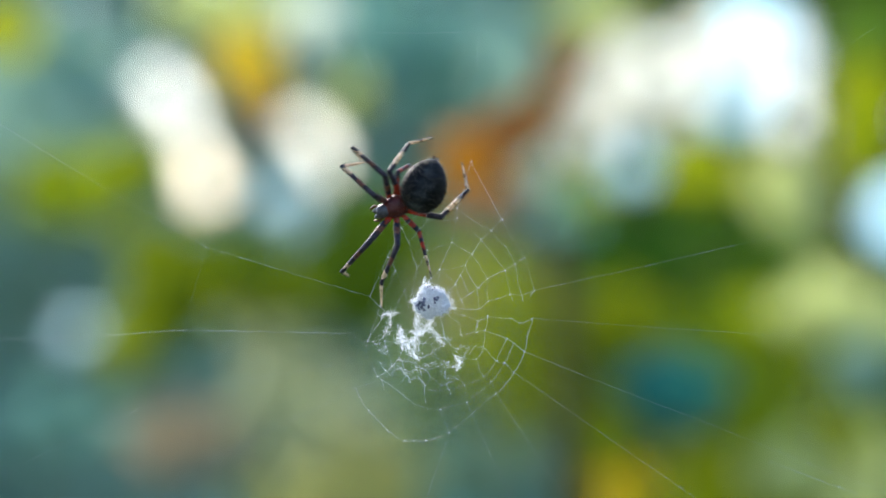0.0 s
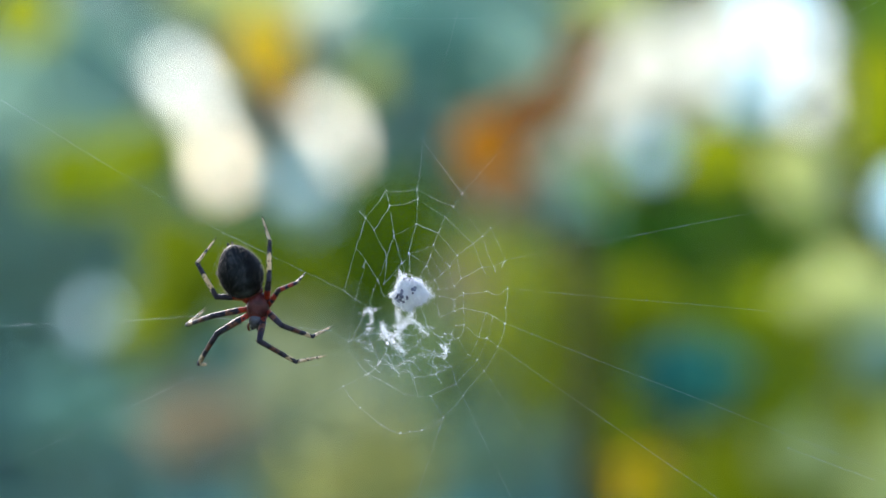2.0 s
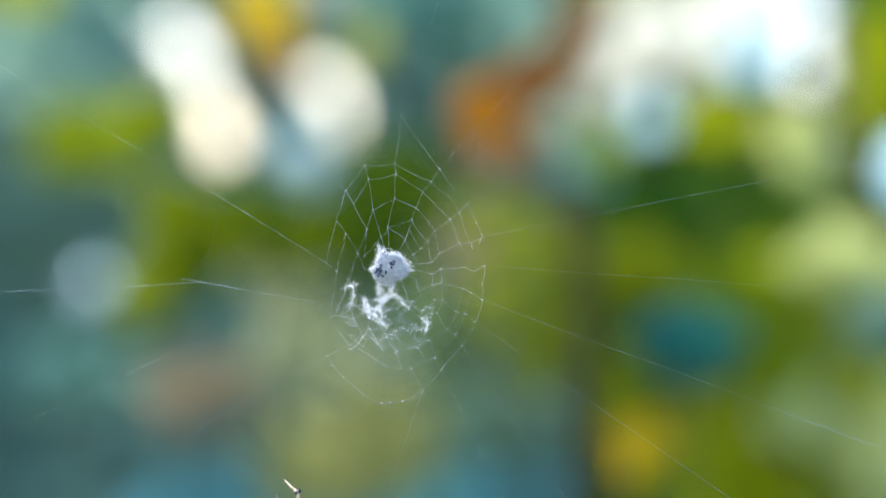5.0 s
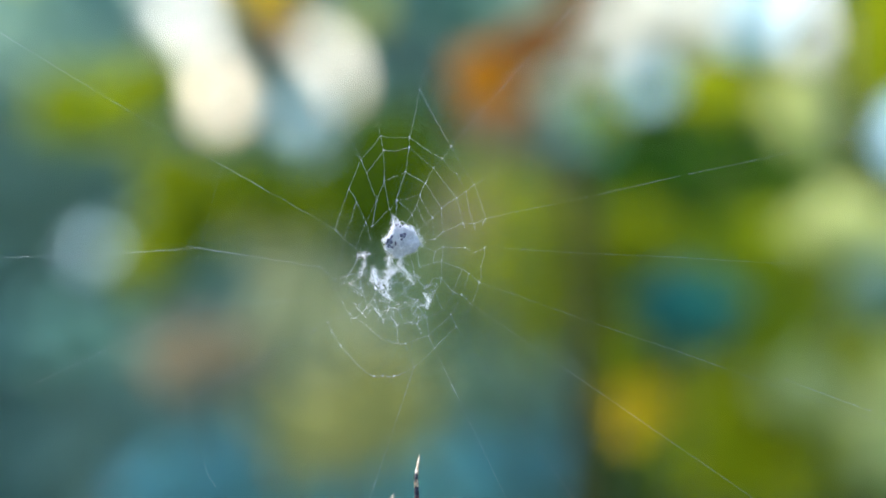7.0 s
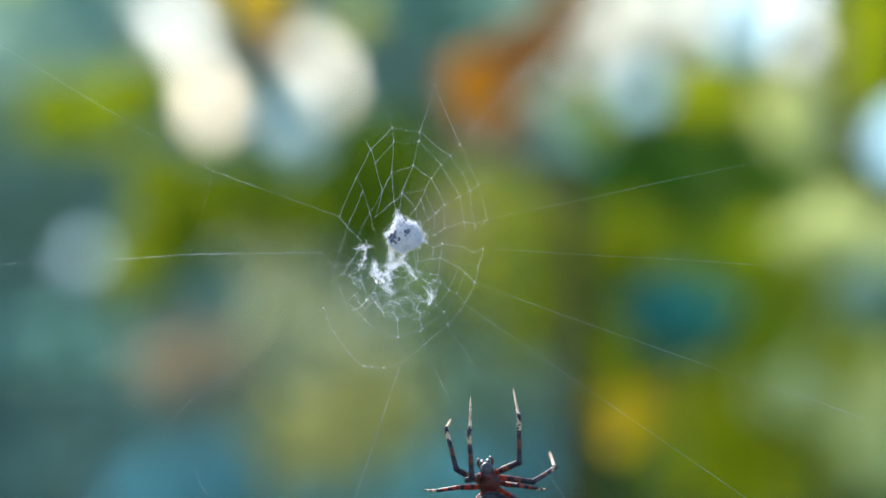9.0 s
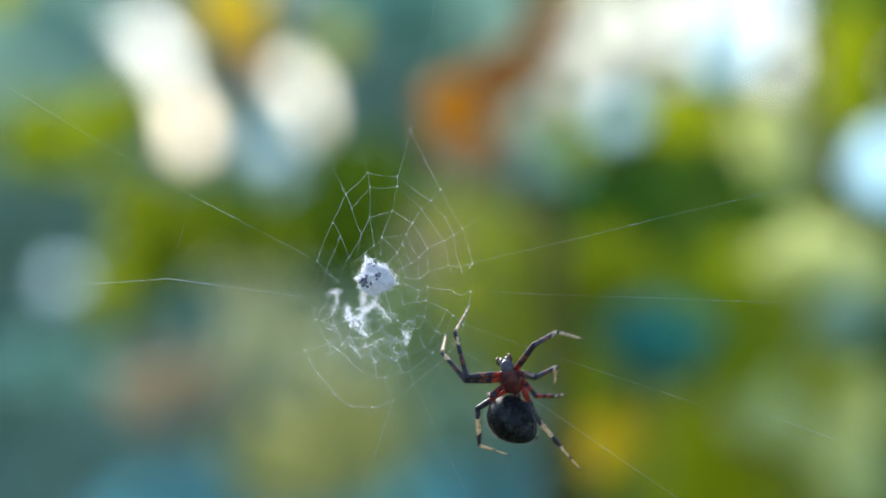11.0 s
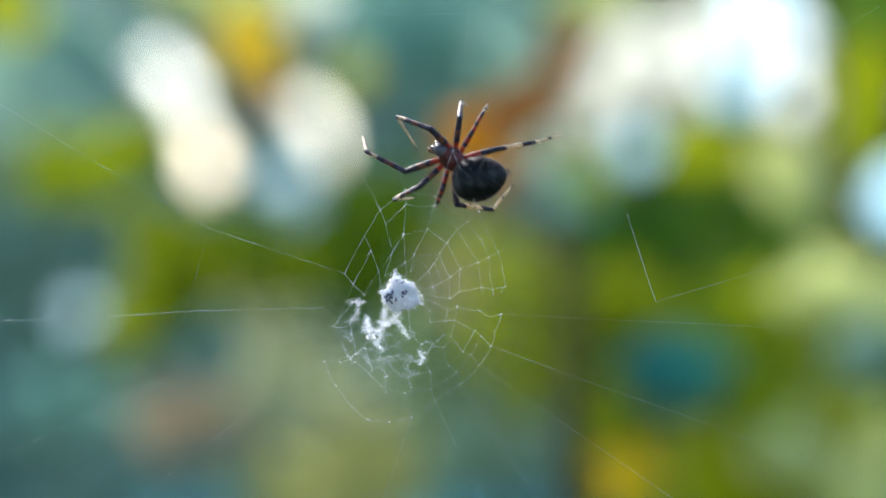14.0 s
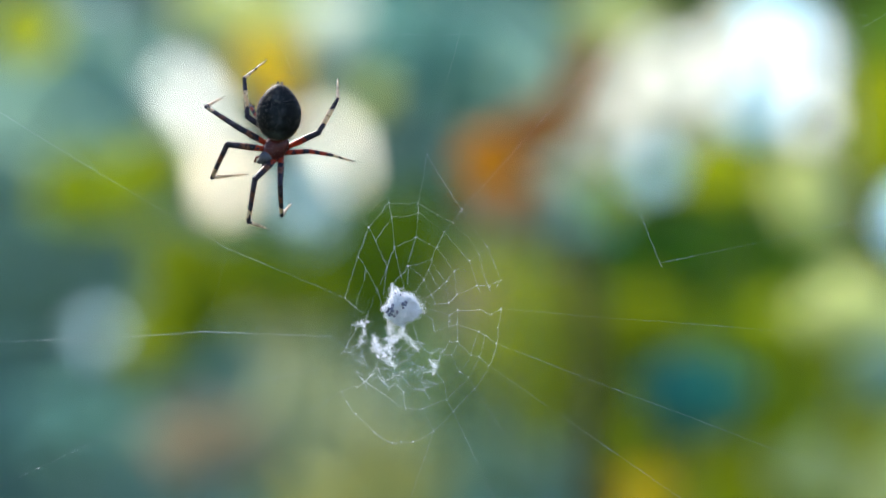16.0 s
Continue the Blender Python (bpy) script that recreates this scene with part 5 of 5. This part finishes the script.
stride(8.7, (5.04, -44.96), 97, (0.16, -5.21), 270,
       (-2.3, 2.1, -2.3, 9.8, -2.1, 13.3), (-4.3, 2.5, -5.5, 7.4, -5.1, 8.9), (-4.7, -0.2, -7.2, -0.5, -9.4, -0.7), (-3.6, -3.8, -5.4, -8.7, -5.0, -12.7),
       (4.2, 2.9, 5.0, 9.6, 5.0, 14.2), (6.7, -0.2, 8.3, 0.5, 8.5, 2.0), (3.6, -0.2, 6.1, -0.9, 8.2, -1.6), (4.4, -2.9, 7.3, -7.2, 7.7, -11.2))
stride(10.8, (10.72, -29.90), 108, (1.38, -4.07), 330,
       (-4.6, -0.4, -6.6, 5.9, -4.5, 8.1), (-6.3, 1.0, -8.1, 5.9, -6.3, 9.8), (-2.8, -1.1, -3.9, -2.3, -3.7, -3.5), (-2.4, -3.5, -3.6, -4.6, -3.3, -5.1),
       (-0.1, 3.0, -0.2, 5.9, -0.4, 7.9), (3.7, -0.5, 6.5, 0.6, 9.6, 2.9), (4.5, -1.2, 6.9, -1.9, 9.1, -2.3), (4.2, -5.1, 7.7, -7.2, 12.4, -9.2))
stride(11.0, (13.01, -25.46), 110, (0.16, -5.77), 320,
       (-6.3, 0.6, -8.1, 6.5, -5.9, 10.7), (-6.5, -0.0, -8.9, 2.6, -9.4, 5.9), (-2.7, -1.9, -3.0, -2.1, -3.3, -2.3), (-5.3, -4.3, -4.6, -9.2, 0.2, -11.1),
       (2.8, 4.9, 5.1, 6.1, 10.5, 5.6), (2.8, 0.8, 5.1, 1.4, 6.5, -0.8), (3.3, -2.0, 5.3, -2.3, 7.9, -2.4), (4.1, -6.8, 7.7, -10.4, 11.1, -14.2))
stride(11.5, (15.21, -22.53), 135, (1.79, -4.72), 355,
       (-5.1, -1.2, -7.0, 3.7, -4.6, 6.5), (-6.3, -1.1, -8.4, 0.8, -10.8, 3.0), (-3.5, -2.8, -3.9, -3.0, -4.1, -2.8), (-2.9, -8.1, 1.6, -11.0, 6.3, -10.8),
       (0.2, 4.1, 0.2, 6.1, 0.3, 7.9), (3.0, 1.2, 5.4, 3.7, 8.3, 7.7), (4.6, -0.4, 5.4, -1.2, 5.4, -2.4), (6.3, -4.5, 7.1, -4.6, 9.3, -5.0))
stride(12.0, (13.83, -14.64), 155, (3.42, -3.01), 10,
       (-6.8, -0.2, -9.6, 5.1, -7.6, 9.2), (-5.5, -3.4, -7.3, 0.2, -3.5, 3.7), (-1.1, -3.4, -1.1, -4.2, -0.8, -4.6), (2.2, -8.3, 5.9, -11.5, 10.1, -16.0),
       (-2.7, 8.0, -5.1, 12.4, -7.2, 16.9), (3.0, 6.3, 7.5, 8.5, 11.4, 8.9), (3.4, 2.3, 5.4, 1.6, 5.7, -0.3), (5.9, -0.6, 7.5, -1.6, 9.5, -2.3))
stride(12.5, (13.34, -8.78), 144, (2.77, -4.47), 2,
       (-7.6, 0.7, -10.1, 5.5, -10.7, 10.0), (-6.2, -2.8, -8.9, 1.9, -7.0, 6.5), (-1.1, -3.4, -1.3, -4.2, -1.1, -4.6), (-1.3, -7.1, 0.1, -9.1, 3.3, -9.9),
       (-3.2, 5.9, -4.0, 10.0, -4.6, 13.3), (2.1, 3.9, 3.7, 5.3, 6.6, 5.4), (3.3, 0.7, 5.0, 1.5, 7.2, 2.7), (7.4, -3.0, 12.3, -4.2, 16.6, -5.0))
stride(13.0, (8.62, -2.44), 141, (4.07, -2.85), 12,
       (-5.7, -1.6, -9.4, 2.4, -10.0, 4.1), (-5.3, -3.3, -8.1, 1.2, -6.5, 2.8), (-1.5, -4.5, -1.9, -5.7, -2.0, -6.3), (4.1, -7.7, 8.9, -7.7, 13.8, -5.4),
       (-2.4, 4.9, -4.9, 7.7, -6.3, 8.5), (2.3, 5.7, 2.3, 9.8, 2.3, 13.8), (4.1, 2.6, 6.5, 2.8, 9.8, 1.6), (6.9, 0.4, 9.8, 0.8, 12.2, 1.5))
stride(13.5, (8.30, 4.15), 158, (3.82, -2.60), 5,
       (-5.7, -1.9, -10.6, 1.6, -11.6, 4.5), (-4.3, -4.6, -7.3, -1.6, -6.3, 1.2), (-1.1, -5.7, -1.6, -6.5, -2.0, -6.9), (-0.4, -7.3, 2.4, -8.5, 6.9, -8.9),
       (-4.1, 5.7, -8.1, 8.1, -10.6, 9.8), (1.4, 6.1, 1.9, 7.9, 4.1, 8.3), (3.7, 2.4, 4.5, 3.3, 5.1, 2.2), (4.1, 3.3, 7.3, 5.3, 11.8, 7.3))
stride(14.0, (2.03, 10.98), 142, (3.90, -2.93), 12,
       (-6.9, -1.9, -11.8, 0.8, -13.0, 3.4), (-4.5, -3.9, -6.9, -5.1, -5.7, -5.5), (-1.4, -4.3, -1.8, -5.5, -2.3, -6.8), (0.7, -7.6, 5.3, -7.2, 8.9, -3.5),
       (-2.8, 3.8, -6.3, 5.4, -5.0, 1.4), (1.0, 5.4, 1.2, 7.1, 2.4, 8.1), (3.3, 4.6, 4.2, 6.3, 5.3, 8.1), (8.1, 1.8, 13.0, 2.6, 18.3, 4.1))
stride(14.5, (-3.09, 18.87), -175, (4.23, 1.06), 45,
       (-4.7, -2.8, -8.0, -3.5, -9.4, -3.5), (-2.3, -4.5, -4.3, -6.1, -5.7, -7.5), (1.8, -5.3, 2.0, -8.1, 1.6, -10.6), (4.5, -4.9, 9.1, -4.5, 14.0, -2.0),
       (-2.7, 3.3, -4.7, 5.3, -6.5, 6.9), (-1.5, 5.7, -3.1, 9.4, -5.9, 13.4), (2.6, 4.5, 3.0, 5.0, 3.6, 4.6), (0.2, 4.9, 3.4, 7.2, 7.7, 7.6))
stride(15.0, (-11.63, 19.60), -157, (2.60, 4.31), 65,
       (-4.5, -2.8, -8.5, -6.3, -9.2, -8.1), (-0.8, -4.1, -2.8, -6.5, -3.7, -6.9), (3.3, -3.7, 4.9, -7.3, 6.8, -11.8), (6.9, 1.2, 11.0, 3.5, 12.6, 4.6),
       (-6.9, 2.8, -8.9, 2.0, -11.1, 0.6), (-3.7, 4.1, -4.5, 4.5, -4.6, 4.2), (-0.4, 3.7, -1.1, 4.9, -1.2, 5.7), (-3.7, 5.3, -0.8, 10.0, 4.1, 10.5))
stride(15.5, (-21.63, 14.40), -135, (1.38, 4.47), 82,
       (-2.3, -5.3, -5.0, -9.9, -5.0, -12.2), (1.6, -4.5, 0.2, -8.1, -0.5, -8.5), (5.0, -1.9, 7.1, -3.3, 9.3, -5.0), (6.4, 2.2, 7.9, 6.9, 6.8, 10.7),
       (-7.6, -0.8, -10.0, -3.5, -10.6, -4.5), (-6.3, 2.2, -7.6, 4.9, -4.7, 6.7), (-3.5, 3.3, -3.7, 4.1, -2.7, 5.7), (-4.3, 5.4, -4.2, 10.6, -2.3, 13.3))
stride(16.0, (-25.86, 15.53), -133, (0.57, 4.88), 88,
       (-2.4, -4.3, -3.7, -9.8, -1.6, -11.6), (0.8, -5.1, 0.7, -8.1, 1.6, -8.0), (4.9, -0.5, 8.7, -1.2, 11.2, -2.0), (6.1, 2.1, 8.7, 6.8, 8.6, 10.1),
       (-6.9, 0.4, -8.8, -2.8, -4.7, -3.6), (-6.9, 3.7, -9.4, 5.4, -8.5, 7.7), (-3.1, 5.0, -3.6, 5.6, -3.1, 5.9), (-4.8, 4.9, -4.6, 9.9, -1.6, 12.8))


def web_pose(x, z, yaw, pitch, roll):
    turn = Matrix.Rotation(radians(roll), 4, "Z") @ Matrix.Rotation(radians(pitch), 4, "X") @ Matrix.Rotation(radians(yaw), 4, "Y")
    return Matrix.Translation((EYE[0] + x * MM, EYE[1] + 0.3, EYE[2] + z * MM)) @ UPRIGHT @ turn @ UPRIGHT.inverted()


def hauled(t):
    """The lower and the upper end of the loose thread at a time."""
    for (t0, *a), (t1, *b) in zip(HAUL, HAUL[1:]):
        if t <= t1:
            f = (t - t0) / (t1 - t0)
            x0, z0, x1, z1 = (p + (q - p) * f for p, q in zip(a, b))
            return Vector((x0, 0, z0)), Vector((x1, 0, z1))


def motions():
    walk(web, [(t, web_pose(*place)) for t, *place in SWAY])
    walk(prey, [(t, web_pose(*place)) for t, *place in TUG])
    for th, knot, end in THREADS:
        rows = []
        for t, *place in SWAY:
            a = (web_pose(*place) @ (knot * MM) - Vector(EYE) - Vector((0, 0.3, 0))) / MM
            if knot is KNOT["e0"] and t > 11.7:
                # torn off the web, it holds the loose thread from now on
                low, high = hauled(t)
                a = high.lerp(low, min(1, (t - 11.7) / 1.2))
            turn = (end - a).to_track_quat("Z", "Y").to_matrix().to_4x4()
            rows.append((t, Matrix.Translation(Vector(EYE) + Vector((0, 0.3, 0)) + a * MM) @ turn))
        walk(th, rows)
    for tie, knot, end in TIES:
        rows = []
        for t, *place in SWAY:
            a = (web_pose(*place) @ (knot * MM) - Vector(EYE) - Vector((0, 0.3, 0))) / MM
            turn = (a - end).to_track_quat("Z", "Y").to_matrix().to_4x4()
            rows.append((t, Matrix.Translation(Vector(EYE) + Vector((0, 0.3, 0)) + end * MM) @ turn))
        walk(tie, rows)
    rows = []
    for t, x0, z0, x1, z1 in HAUL:
        turn = Matrix.Rotation(math.atan2(x1 - x0, z1 - z0), 4, "Y")
        rows.append((t, Matrix.Translation(Vector(EYE) + Vector(((x0 + x1) / 2 * MM, 0.3, (z0 + z1) / 2 * MM))) @ turn))
    walk(loose, rows)
    walk(spider, BODY)
    walk(abdomen, BELLY)
    for key, (leg, members, lens) in LEG_SET.items():
        for k in range(3):
            walk(members[k], STEPS[key][k])


motions()
